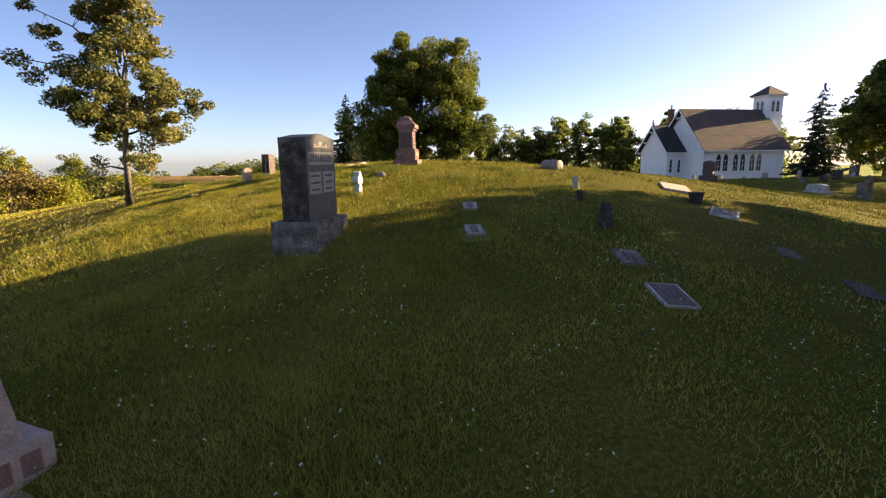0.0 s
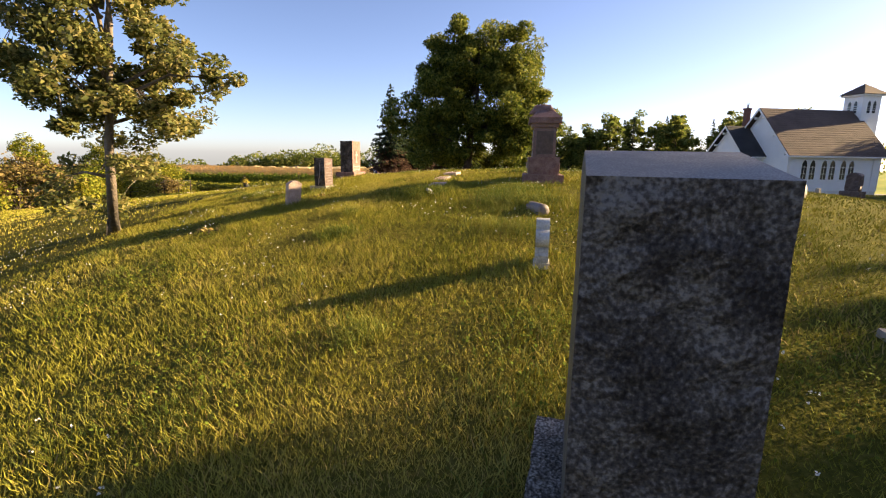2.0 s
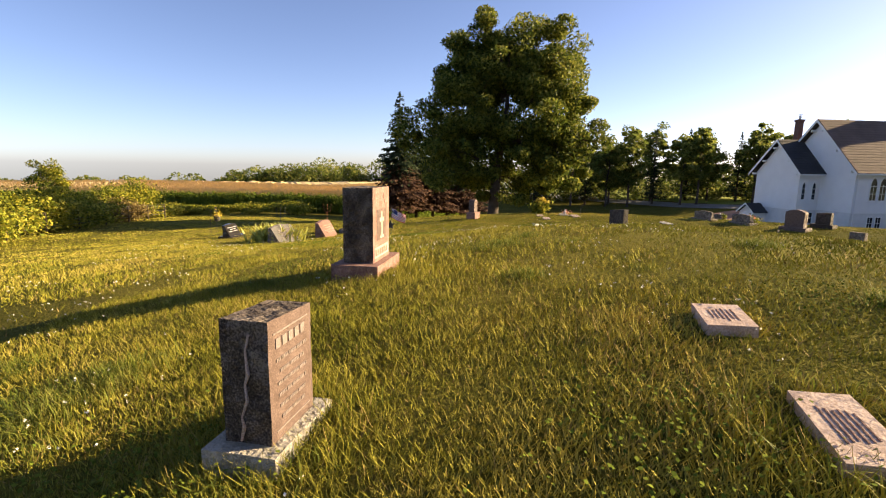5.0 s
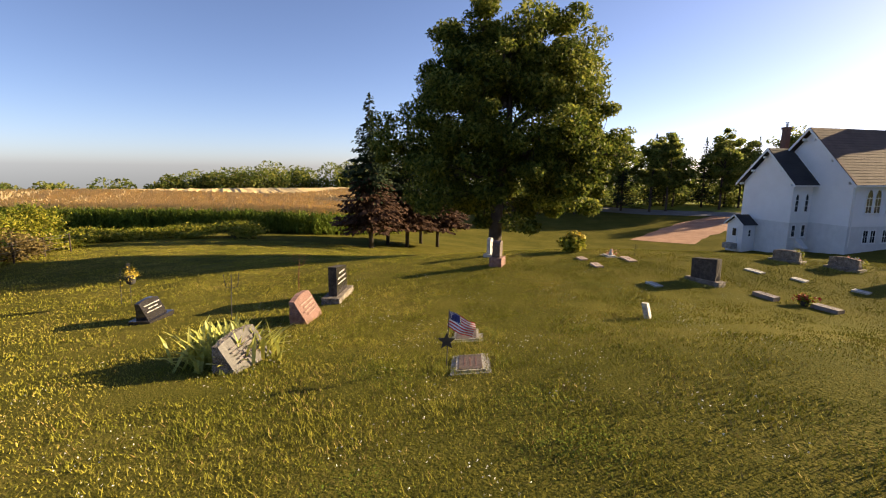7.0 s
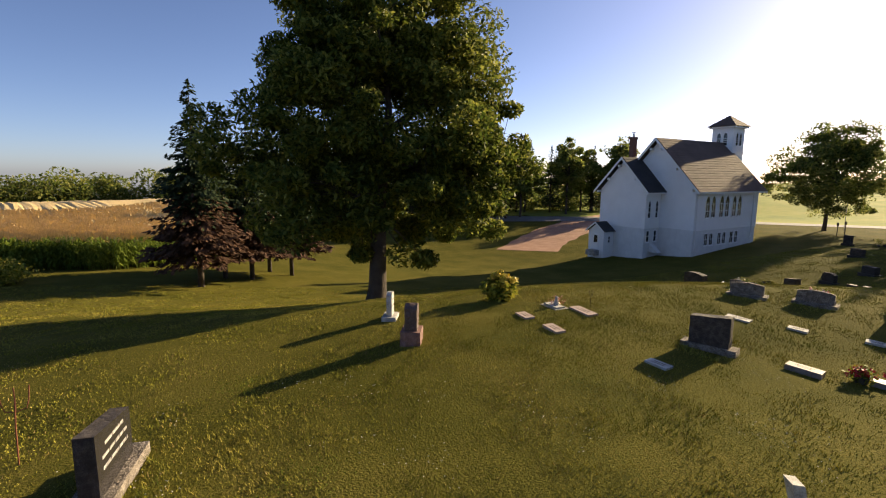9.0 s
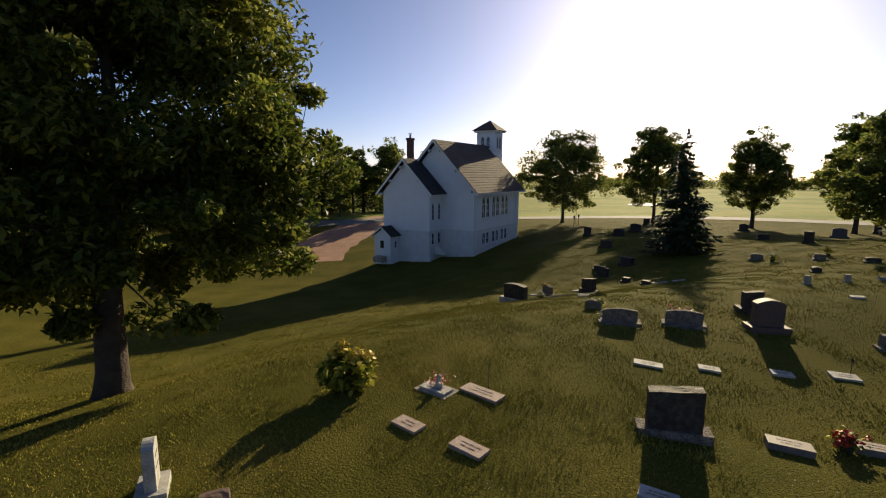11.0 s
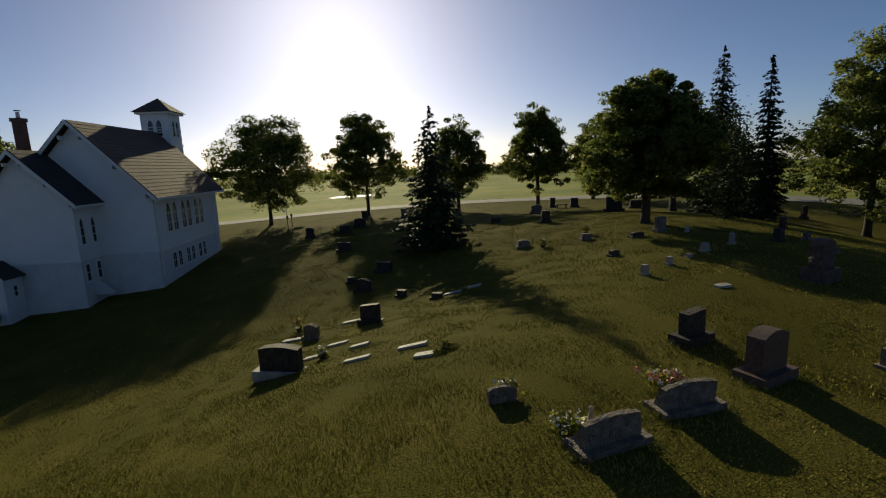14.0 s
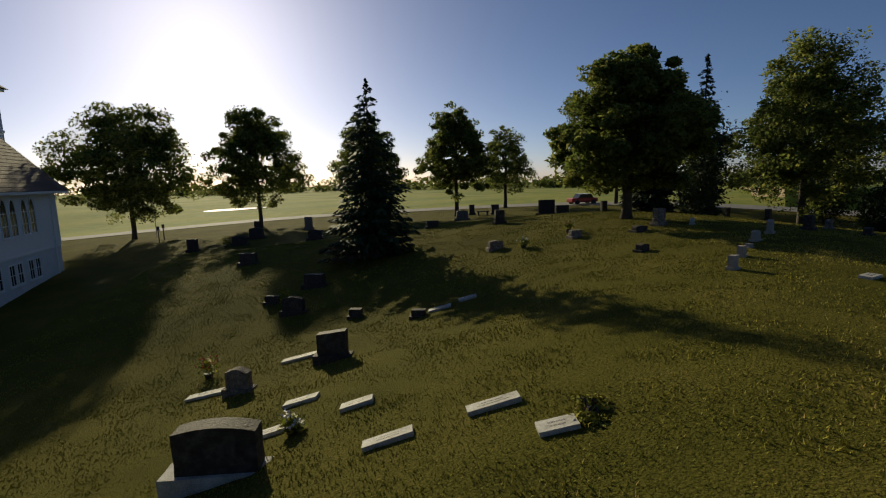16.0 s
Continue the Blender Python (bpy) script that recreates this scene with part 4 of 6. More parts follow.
# ---- gravestones ----
def lettering(n, w, z0, z1, seed, fill=0.8):
    """Rows of bars, of uneven length, between two heights."""
    r = random.Random(seed)
    out, step = [], (z1 - z0) / n
    for i in range(n):
        k = w * fill * r.uniform(0.6, 1.0) / 2
        zc, hh = z1 - step * (i + 0.5), min(step * 0.15, w * 0.034)
        x, count = -k, r.randint(3, 7)
        while x < k - hh * 0.4:
            e = min(k, x + hh * r.uniform(0.9, 1.4))
            out.append((x, e, zc - hh, zc + hh))
            count -= 1
            x = e + hh * (0.45 if count else 1.4)
            count = count or r.randint(3, 7)
    return out


def upright(label, x, y, rz, base, die, mats, base_mats, top="flat", rise=0.05, rough="xz", letters=0, seed=1, cut_mat=CUT, group="gravestones", amount=0.016, both=False, shear=0.0, lean=0.0, name="gravestone", size=1.0):
    """A die on a base. base, die: width, depth, height."""
    g = thing(name, label, "gravestone", x, y, rz, group=group, size=size)
    bh = 0.0
    if base:
        stone("base", g, base[0], base[1], base[2] + 0.16, -0.16, base_mats, rough="xy", amount=amount, seed=seed)
        bh = base[2]
    stone("die", g, die[0], die[1], die[2], bh + (0.001 if base else -0.16), mats, top=top, rise=rise, rough=rough, amount=amount, seed=seed + 5, cut=0.07 if die[2] > 0.8 else 0.06)
    if letters:
        bars("inscription", g, lettering(letters, die[0], bh + die[2] * 0.3, bh + die[2] * 0.82, seed), -die[1] / 2, cut_mat)
        if both:
            bars("inscription", g, [(a, b, c, d) for a, b, c, d in lettering(1, die[0], bh + die[2] * 0.45, bh + die[2] * 0.65, seed)], die[1] / 2 + 0.001, cut_mat)
    return g


def flat_marker(label, x, y, rz, w, d, mat, letters=2, plate=None, proud=0.05, seed=1, curb=None, group="flat grave markers", text="", cut_mat=IRON, size=1.0):
    """A low marker set in the turf."""
    g = thing("grave_marker", label, "grave marker", x, y, rz, group=group, tilt=True, size=size)
    if curb:
        stone("curb", g, w + 0.18, d + 0.18, 0.13, -0.12, (CONCRETE, CONCRETE), rough="xy", amount=0.01, seed=seed, cut=0.16)
    stone("slab", g, w, d, proud + 0.12, -0.12, (mat, mat), rough="xy", amount=0.008, seed=seed, cut=0.12)
    z = proud
    if plate:
        part("plate", boxes((-w * 0.45, w * 0.45, -d * 0.42, d * 0.42, z - 0.01, z + 0.008), bevel=0.004), plate, g)
        z += 0.008
    if text:
        cu = bpy.data.curves.new("lettering", "FONT")
        cu.body, cu.size, cu.extrude, cu.align_x, cu.align_y = text, d * 0.36, 0.004, "CENTER", "CENTER"
        panel = part("panel", boxes((-w * 0.36, w * 0.36, -d * 0.2, d * 0.2, z - 0.004, z + 0.003)), IRON, g)
        ob = new("lettering", cu)
        ob.parent = g
        ob.location = (0, 0, z + 0.005)
        ob.scale = (w * 0.66 / (d * 0.36 * len(text) * 0.68), 1, 1)
        cu.materials.append(mat)
    elif letters:
        bm = bmesh.new()
        for x0, x1, z0, z1 in lettering(letters, w * 0.8, -d * 0.3, d * 0.3, seed):
            box(bm, x0, x1, z0, z1, z - 0.003, z + 0.003)
        tagged(part("inscription", bm, cut_mat, g), kind="stuff")
    return g


def slant(label, x, y, rz, w, d, h, mat, rock, seed=1, base=None, letters=2, cut_mat=CUT, group="gravestones", size=1.0):
    """A wedge with a sloping inscribed face and a rock-pitched back."""
    g = thing("gravestone", label, "gravestone", x, y, rz, group=group, size=size)
    z0 = 0.0
    if base:
        stone("base", g, base[0], base[1], base[2] + 0.14, -0.14, (rock, rock), rough="xy", amount=0.012, seed=seed)
        z0 = base[2]
    nx, nz = max(4, int(w / 0.09)), max(3, int(h / 0.08))
    p, faces, axis = shell(nx, 3, nz)
    out = np.stack([(p[:, 0] - 0.5) * w, np.where(p[:, 1] > 0.99, d / 2 - 0.02 * p[:, 2], -d / 2 + p[:, 1] * d) * (1 - p[:, 2]) + p[:, 2] * (d / 2 - 0.1 * (1 - p[:, 1])), z0 - 0.1 * (z0 == 0) + p[:, 2] * (h + 0.1 * (z0 == 0)) + 0.06 * p[:, 2] * np.cos((p[:, 0] - 0.5) * 3.0) - 0.06 * p[:, 2]], 1)
    for i, q in enumerate(out):
        nv = noise.noise_vector(Vector(q * 9) + Vector((seed, 0, 0)))
        if p[i, 0] in (0, 1):
            q[0] += nv.x * 0.018
        if p[i, 1] == 1:
            q[1] += nv.y * 0.02
        if p[i, 2] == 1:
            q[2] += nv.z * 0.012
    mesh("die", out, faces, [mat, rock], g, index=[0 if a == 1 and k < len(faces) and np.mean(p[list(faces[k]), 1]) < 0.1 else 1 for k, a in enumerate(axis)])
    if letters:
        a = math.atan2(d - 0.1, h)
        bm = bmesh.new()
        for x0, x1, s0, s1 in lettering(letters, w, 0.28, 0.78, seed):
            box(bm, x0, x1, -0.009, 0.004, s0 * math.hypot(h, d - 0.1), s1 * math.hypot(h, d - 0.1))
        bmesh.ops.transform(bm, matrix=Matrix.Translation((0, -d / 2, z0)) @ Matrix.Rotation(-a, 4, "X"), verts=bm.verts)
        tagged(part("inscription", bm, cut_mat, g), kind="stuff")
    return g


# first rows, near the start
g = upright("large dark granite gravestone on a rough grey base", -1.91, 6.25, 80, (1.08, 0.6, 0.35), (0.84, 0.38, 1.14), (POLISH, ROCK), (GREY, GREY), "peak", 0.06, "x", 0, 1, amount=0.035, size=0.94)
bars("name_panel", g, [(-0.36, 0.36, 1.08, 1.25)], -0.19, PALE)
bars("name_panel", g, [(-0.37, -0.03, 0.70, 0.99), (0.03, 0.37, 0.70, 0.99)], -0.19, PALE)
bars("inscription", g, [(-0.33 + 0.074 * i, -0.33 + 0.074 * i + 0.05, 1.115, 1.215) for i in range(9)], -0.193, POLISH)
for o in (-0.2, 0.2):
    bars("inscription", g, [(o + a, o + b, c, d) for a, b, c, d in lettering(3, 0.4, 0.71, 0.98, 7 + int(o * 10))], -0.193, POLISH)
bars("carved_ornament", g, [(-0.12, 0.12, 1.31, 1.33), (-0.05, 0.05, 1.335, 1.38), (-0.2, -0.14, 1.30, 1.35), (0.14, 0.2, 1.30, 1.35)], -0.19, PALE, 0.003)
g = thing("gravestone", "pink granite gravestone with large cut letters on a concrete foot", "gravestone", -2.77, 2.17, 69, group="gravestones")
stone("foot", g, 1.16, 0.72, 0.18, -0.13, (CONCRETE, CONCRETE), rough="xy", amount=0.012, seed=2, cut=0.1)
stone("base", g, 0.96, 0.44, 0.24, 0.051, (PINK, PINK), rough="", amount=0, seed=3, cut=0.12)
stone("die", g, 0.72, 0.3, 0.55, 0.292, (PINK, ROSE), "oval", "xz", 0.02, 0.06, 0.12, 0, 4, rise=0.08)
bars("inscription", g, [(x0, x0 + 0.10, 0.1, 0.235) for x0 in (-0.44, -0.29, -0.14, 0.01, 0.16, 0.31)], -0.221, ROSE, 0.002)
flat_marker("dark bronze plate on a pale granite marker", 2.14, 4.76, 92, 0.61, 0.40, MARBLE, 3, BRONZE, seed=3, size=0.85)
flat_marker("grey granite marker in the turf", 0.22, 6.46, 96, 0.50, 0.28, PALE, 0, None, 0.09, 4, text="MOTHER", curb=True, size=0.8)
flat_marker("grey granite marker in the turf", 0.2, 7.82, 92, 0.50, 0.28, PALE, 0, None, 0.06, 5, text="FATHER", size=0.8)
flat_marker("worn grey granite marker in the turf", 2.07, 5.81, 90, 0.52, 0.36, GREY, 2, None, 0.04, 6, size=0.85)
flat_marker("long pink granite ledger slab lying in the grass", 5.2, 11.8, 72, 1.7, 0.75, PINK, 0, None, 0.06, 7, size=0.8)
flat_marker("dark bronze plate on a white marble marker", 4.9, 9.0, 60, 1.0, 0.6, MARBLE, 2, BRONZE, 0.06, 8, size=0.78)
flat_marker("sunken grey marker almost lost in the grass", 4.6, 6.76, 74, 0.5, 0.28, DARKG, 1, None, 0.01, 9)
flat_marker("sunken dark marker almost lost in the grass", 4.72, 5.59, 74, 0.55, 0.28, DARKG, 1, None, 0.01, 10)
g = thing("flower_pot", "dark stone flower pot on the grass", "pot", 4.75, 9.8, size=0.8)
mesh("pot", *tube([(0, 0, -0.05), (0, 0, 0.1), (0, 0, 0.25), (0, 0, 0.28), (0, 0, 0.27), (0, 0, 0.2)], [0.13, 0.15, 0.18, 0.2, 0.16, 0.15], 14), DARKG, g, smooth=True)
g = thing("fieldstone_marker", "rough dark fieldstone marker overgrown with grass", "gravestone", 2.17, 7.13, 74, size=0.8)
stone("block", g, 0.42, 0.2, 0.56, -0.12, (DARKG, DARKG), "slope", "xyz", 0.05, 0.06, 0.2, 0, 11, rise=0.1)
g = thing("grave_marker", "small pale marble footstone in the grass", "grave marker", 2.44, 10.08, 75, group="footstones", size=0.8)
stone("block", g, 0.26, 0.14, 0.42, -0.12, (MARBLE, MARBLE), "slope", "", 0.01, 0.07, 0, 0.03, 12, rise=0.08)
g = thing("grave_marker", "small dark granite footstone in the grass", "grave marker", 2.2, 8.72, 75, group="footstones", size=0.8)
stone("block", g, 0.26, 0.14, 0.36, -0.12, (DARKG, DARKG), "slope", "", 0.01, 0.07, 0, 0.03, 13, rise=0.08)
# white tablet with a three-lobed head
g = thing("gravestone", "small white marble tablet with a three-lobed head", "gravestone", -1.86, 9.06, 84, group="gravestones", size=0.86)
stone("base", g, 0.25, 0.16, 0.18, -0.12, (MARBLE, MARBLE), rough="", cut=0.12)
outline = []
for k in range(37):
    a = radians(-62 + 304 * k / 36)
    reach = 0.0
    for cx, cz, cr in ((0, 0.09, 0.09), (-0.085, -0.01, 0.085), (0.085, -0.01, 0.085)):
        b = cx * math.cos(a) + cz * math.sin(a)
        e = b * b - cx * cx - cz * cz + cr * cr
        reach = max(reach, b + math.sqrt(e) if e > 0 else 0)
    outline.append((reach * math.cos(a), 0.31 + reach * math.sin(a)))
outline = [(0.11, 0.062), (0.12, 0.13)] + outline + [(-0.12, 0.13), (-0.11, 0.062)]
bm = prism(outline, -0.065, 0.065)
bmesh.ops.triangulate(bm, faces=[f for f in bm.faces if len(f.verts) > 4])
part("die", bm, MARBLE, g)


def log_stone(label, x, y, rz, length, r):
    """A smooth half-sunk cylinder of granite with softly rounded ends."""
    g = thing("log_gravestone", label, "gravestone", x, y, rz, group="log gravestones")
    rings = [(-length / 2, r * 0.3), (-length / 2 + 0.001, r * 0.95), (-length / 2 + 0.012, r), (-length * 0.2, r * 1.02), (length * 0.15, r * 1.01), (length / 2 - 0.012, r), (length / 2 - 0.001, r * 0.95), (length / 2, r * 0.3)]
    mesh("log", *tube([(a, 0, r * 0.55) for a, _ in rings], [b for _, b in rings], 22), MAUVE, g, smooth=True)


log_stone("grey granite marker in the form of a log", 2.6, 13.55, -55, 0.55, 0.16)
log_stone("grey granite marker in the form of a log", -1.72, 10.98, -73, 0.4, 0.078)
# the tall family monument
g = thing("monument", "tall rose granite family monument with a gabled cap", "monument", -1.38, 13.75, 87, size=0.74)
stone("plinth", g, 1.32, 0.9, 0.34, -0.16, (ROSE, ROSE), rough="xy", amount=0.025, seed=3)
stone("base", g, 1.05, 0.70, 0.40, 0.181, (ROSEP, ROSE), rough="x", amount=0.03, seed=4)
stone("die", g, 0.80, 0.52, 0.66, 0.582, (ROSEP, ROSEP), rough="", amount=0, taper=0.05)
stone("cornice", g, 0.87, 0.60, 0.09, 1.243, (ROSEP, ROSEP), rough="", cut=0.2)
stone("cap", g, 1.02, 0.72, 0.13, 1.334, (ROSE, ROSE), rough="xy", amount=0.02, seed=6)
stone("gable", g, 0.98, 0.68, 0.27, 1.465, (ROSEP, ROSEP), rough="", taper=0.82, seed=7)
o = stone("drape", g, 0.3, 0.62, 0.22, 1.50, (ROSE, ROSE), "oval", "xyz", 0.03, 0.06, 0.45, rise=0.06)
o.location = (-0.12, 0.06, 0.05)
for yy in (-0.258, 0.262):
    bars("inscription", g, lettering(4, 0.7, 0.68, 1.15, 9), yy if yy < 0 else yy, ROSE)
bars("name_letters", g, [(-0.36 + 0.13 * i, -0.36 + 0.13 * i + 0.09, 0.31, 0.45) for i in range(6)], 0.374, PINK)
bars("name_letters", g, [(-0.36 + 0.13 * i, -0.36 + 0.13 * i + 0.09, 0.31, 0.45) for i in range(6)], -0.371, PINK)
part("side_panel", boxes((-0.415, -0.38, -0.19, 0.19, 0.64, 1.16)), BRONZE, g)
part("side_panel", boxes((0.38, 0.415, -0.19, 0.19, 0.64, 1.16)), BRONZE, g)
# left row by the second stretch
g = upright("brown granite gravestone with a pale vein", -5.55, 14.3, 84, (0.60, 0.38, 0.1), (0.42, 0.25, 0.62), (BROWN, ROCK), (CONCRETE, CONCRETE), "slope", 0.02, "xz", 0, 14, amount=0.018, size=0.86)
bars("inscription", g, [(-0.15 + 0.06 * i, -0.15 + 0.06 * i + 0.04, 0.57, 0.62) for i in range(5)], -0.126, MAUVE)
bars("inscription", g, lettering(6, 0.38, 0.18, 0.54, 15), -0.126, MAUVE)
bars("carved_border", g, [(-0.17, 0.17, 0.645, 0.652), (-0.17, 0.17, 0.15, 0.156)], -0.126, MAUVE)
mesh("vein", *tube([(-0.226, y, z) for y, z in ((0.03, 0.12), (0.012, 0.19), (0.022, 0.24), (-0.012, 0.33), (-0.004, 0.41), (-0.022, 0.46), (-0.014, 0.58), (-0.035, 0.66))], [0.007, 0.010, 0.005, 0.009, 0.006, 0.011, 0.005, 0.007], 5), PINK, g, "pale crack filling")
g = thing("gravestone", "leaning pale pink tablet with a pointed head", "gravestone", -5.55, 12.7, 46, group="gravestones", size=0.8)
o = stone("die", g, 0.27, 0.15, 0.66, -0.12, (PINK, PINK), "peak", "", 0, 0.07, 0, -0.12, 16, rise=0.08)
stone("foot", g, 0.3, 0.36, 0.1, -0.08, (CONCRETE, CONCRETE), rough="xy", amount=0.01, cut=0.12)
g = upright("rose granite gravestone with a carved cross on a stepped base", -5.9, 17.45, 86, (1.03, 0.58, 0.2), (0.7, 0.38, 0.92), (ROSE, ROCK), (ROSE, ROSE), "flat", 0.02, "xz", 0, 17, amount=0.02, size=0.84)
bars("sunk_panel", g, [(-0.2, 0.2, 0.46, 0.85)], -0.19, BROWN)
bars("cross", g, [(-0.025, 0.025, 0.5, 0.82), (-0.1, 0.1, 0.69, 0.74), (-0.09, 0.09, 0.48, 0.51)], -0.194, PINK)
bars("name_panel", g, [(-0.3, 0.3, 0.25, 0.38)], -0.19, PALE)
bars("inscription", g, [(-0.27 + 0.09 * i, -0.27 + 0.09 * i + 0.06, 0.275, 0.355) for i in range(6)], -0.194, ROSE)
bars("carved_ornament", g, [(0.1, 0.25, 0.97, 1.04), (0.15, 0.28, 0.9, 0.96), (-0.28, -0.17, 0.98, 1.03)], -0.19, ROSE)
for i, (x, y, w, d) in enumerate(((-3.2, 14.2, 0.5, 0.23), (-3.2, 13.25, 0.48, 0.25), (-3.1, 15.45, 0.42, 0.27))):
    flat_marker("pinkish granite grave marker sunk in long grass", x, y, 80, w, d, PINK, 6, None, 0.06, 30 + i, group="row of flat markers", cut_mat=ROSE)
flat_marker("weathered concrete slab between the markers", -3.3, 13.65, 80, 0.3, 0.25, CONCRETE, 0, None, 0.02, 35)
g = thing("grave_marker", "small pale footstone leaning in tall grass", "grave marker", -3.19, 12.35, 40, group="footstones", size=0.62)
stone("block", g, 0.15, 0.1, 0.32, -0.12, (MARBLE, MARBLE), "slope", "", 0, 0.07, 0, 0.09, 18, rise=0.06)
for x, y in ((-6.18, 11.25), (-5.15, 12.95)):
    r = np.random.default_rng(int(abs(x) * 100))
    g = thing("fallen_twig", "fallen twig with dry curled brown leaves", "twig", x, y, 35, group="fallen twigs")
    mesh("stem", *tube([(-0.12, 0, 0.05), (0, 0.02, 0.07), (0.13, -0.01, 0.06)], [0.004, 0.004, 0.002], 5), BARK, g)
    v, q = leaves(r, np.array((0, 0, 0.075)) + r.normal(size=(16, 3)) * (0.07, 0.045, 0.01), 0.07, 0.0, 0.5, 0.3)
    tagged(fast("dry_foliage", v, q, STRAW, g), kind="stuff")
# west rows
g = slant("slanted grey granite gravestone beside a yucca", -11.15, 27.45, 84, 1.08, 0.46, 0.52, POLISH, GREY, 19, None, 5, MAUVE, size=1.15)
g = slant("slanted pink granite gravestone", -11.0, 31.15, 88, 0.95, 0.42, 0.52, ROSEP, ROSE, 20, None, 4, PINK, size=1.3)
g = upright("black polished gravestone on a grey base", -10.7, 33.55, 86, (1.35, 0.42, 0.16), (0.92, 0.2, 0.70), (BLACKG, DARKG), (GREY, GREY), "slope", 0.12, "xz", 3, 21, cut_mat=MARBLE, size=1.25)
g = slant("small black slanted gravestone on a grey base", -15.35, 31.7, 90, 0.8, 0.3, 0.44, BLACKG, BLACKG, 22, (1.05, 0.5, 0.1), 3, MARBLE, size=1.1)


def yucca(x, y, n=300):
    rng = np.random.default_rng(2)
    root = thing("yucca_plant", "bushy yucca with long pale green blades", "plant", x, y)
    for i in range(n):
        a, up, ln = rng.uniform(0, 6.28), rng.uniform(0.6, 1.45), rng.uniform(0.6, 0.9)
        d = np.array((math.cos(a) * math.cos(up), math.sin(a) * math.cos(up), math.sin(up)))
        s = np.array((-math.sin(a), math.cos(a), 0)) * 0.03
        o = np.array((rng.normal() * 0.34, rng.normal() * 0.34, 0))
        m, e = o + d * ln * 0.6, o + d * ln + (d * (1, 1, 0)) * 0.1 - (0, 0, 0.12)
        fold = np.array((0, 0, 0.012))
        mesh("blade", [o - s, o - fold, o + s, m + s * 1.2, m - fold, m - s * 1.2, e], [(0, 1, 4, 5), (1, 2, 3, 4), (5, 4, 6), (4, 3, 6)], YUCCA, root)


yucca(-11.6, 27.75)


def hook(name, label, x, y, mat, kind, size=1.0):
    """A wrought garden stake: a shepherd's crook, or one with prongs."""
    root = thing(name, label, "garden stake", x, y, 20)
    root.scale = (size, size, size)
    mesh("rod", *tube([(0, 0, -0.1), (0.02, 0, 0.6), (0.05, 0, 1.05)], [0.012, 0.012, 0.011], 6), mat, root)
    if kind == "prongs":
        for o in (-0.16, 0, 0.16):
            mesh("prong", *tube([(0.05, 0, 0.85), (0.05 + o * 0.8, 0, 0.88), (0.05 + o, 0, 1.0), (0.05 + o * 1.15, 0, 1.24)], [0.009] * 4, 5), mat, root)
    else:
        arc = [(0.05 + 0.13 - 0.13 * math.cos(t), 0, 1.05 + 0.13 * math.sin(t)) for t in np.linspace(0, 3.3, 9)]
        mesh("crook", *tube(arc, [0.01] * 9, 5), mat, root)
    return root


hook("garden_stake", "leaning dark iron stake with three prongs", -13.04, 31.3, IRON, "prongs")
hook("garden_stake", "rusty red iron stake with three prongs", -12.29, 34.86, RUST, "prongs")
g = hook("plant_hook", "dark shepherd hook with a hanging basket of yellow flowers", -17.6, 33.9, IRON, "crook")
mesh("basket", *tube([(0.31, 0, 0.62), (0.31, 0, 0.66), (0.31, 0, 0.85), (0.31, 0, 0.9)], [0.05, 0.12, 0.15, 0.14], 12), IRON, g)
rng = np.random.default_rng(4)
v, q = leaves(rng, np.array((0.31, 0, 0.92)) + rng.normal(size=(160, 3)) * (0.13, 0.13, 0.10), 0.07)
tagged(fast("flowers", v, q, YELLOW, g), kind="stuff")
# the two flat plates with the flag between them
flat_marker("dark bronze grave plate set in pale concrete", -7.03, 28.75, 86, 0.95, 0.5, CONCRETE, 2, BRONZE, 0.04, 40, curb=True, cut_mat=ROSE)
flat_marker("dark bronze grave plate set in pale concrete", -7.1, 26.6, 87, 0.98, 0.46, CONCRETE, 3, BRONZE, 0.04, 41, curb=True, cut_mat=ROSE)
g = thing("grave_flag", "small red, white and blue flag with a star stake", "flag", -7.5, 26.6, 0, size=1.15)
mesh("staff", *tube([(0, 0, -0.1), (0.03, 0, 0.85)], [0.008, 0.006], 6), IRON, g)


def flag_cloth(parent):
    """Thirteen stripes and a canton, hanging in soft folds."""
    def at(u, v):
        return (0.03 + 0.36 * u + 0.02 * math.sin(v * 5), 0.05 * math.sin(u * 6 + v * 2), 0.82 - 0.16 * u - 0.24 * v)
    for k in range(13):
        v0, v1 = k / 13, (k + 1) / 13
        u0 = 0.42 if k < 7 else 0.0
        n = 8
        pts = [at(u0 + (1 - u0) * i / n, v) for i in range(n + 1) for v in (v0, v1)]
        faces = [(2 * i, 2 * i + 1, 2 * i + 3, 2 * i + 2) for i in range(n)]
        mesh("stripe", pts, faces, FLAGRED if k % 2 == 0 else FLAGWHITE, parent)
    pts = [at(0.42 * i / 6, v) for i in range(7) for v in (0, 7 / 13)]
    canton = mesh("canton", pts, [(2 * i, 2 * i + 1, 2 * i + 3, 2 * i + 2) for i in range(6)], FLAGBLUE, parent)
    bm = bmesh.new()
    for i in range(6):
        for j in range(5):
            x, y, z = at(0.42 * (i + 0.5) / 6, 7 / 13 * (j + 0.5) / 5)
            for side in (-0.004, 0.004):
                vs = [bm.verts.new((x + 0.010 * math.cos(a), y + side, z + 0.010 * math.sin(a))) for a in (0, 1.57, 3.14, 4.71)]
                bm.faces.new(vs)
    part("stars", bm, FLAGWHITE, canton)


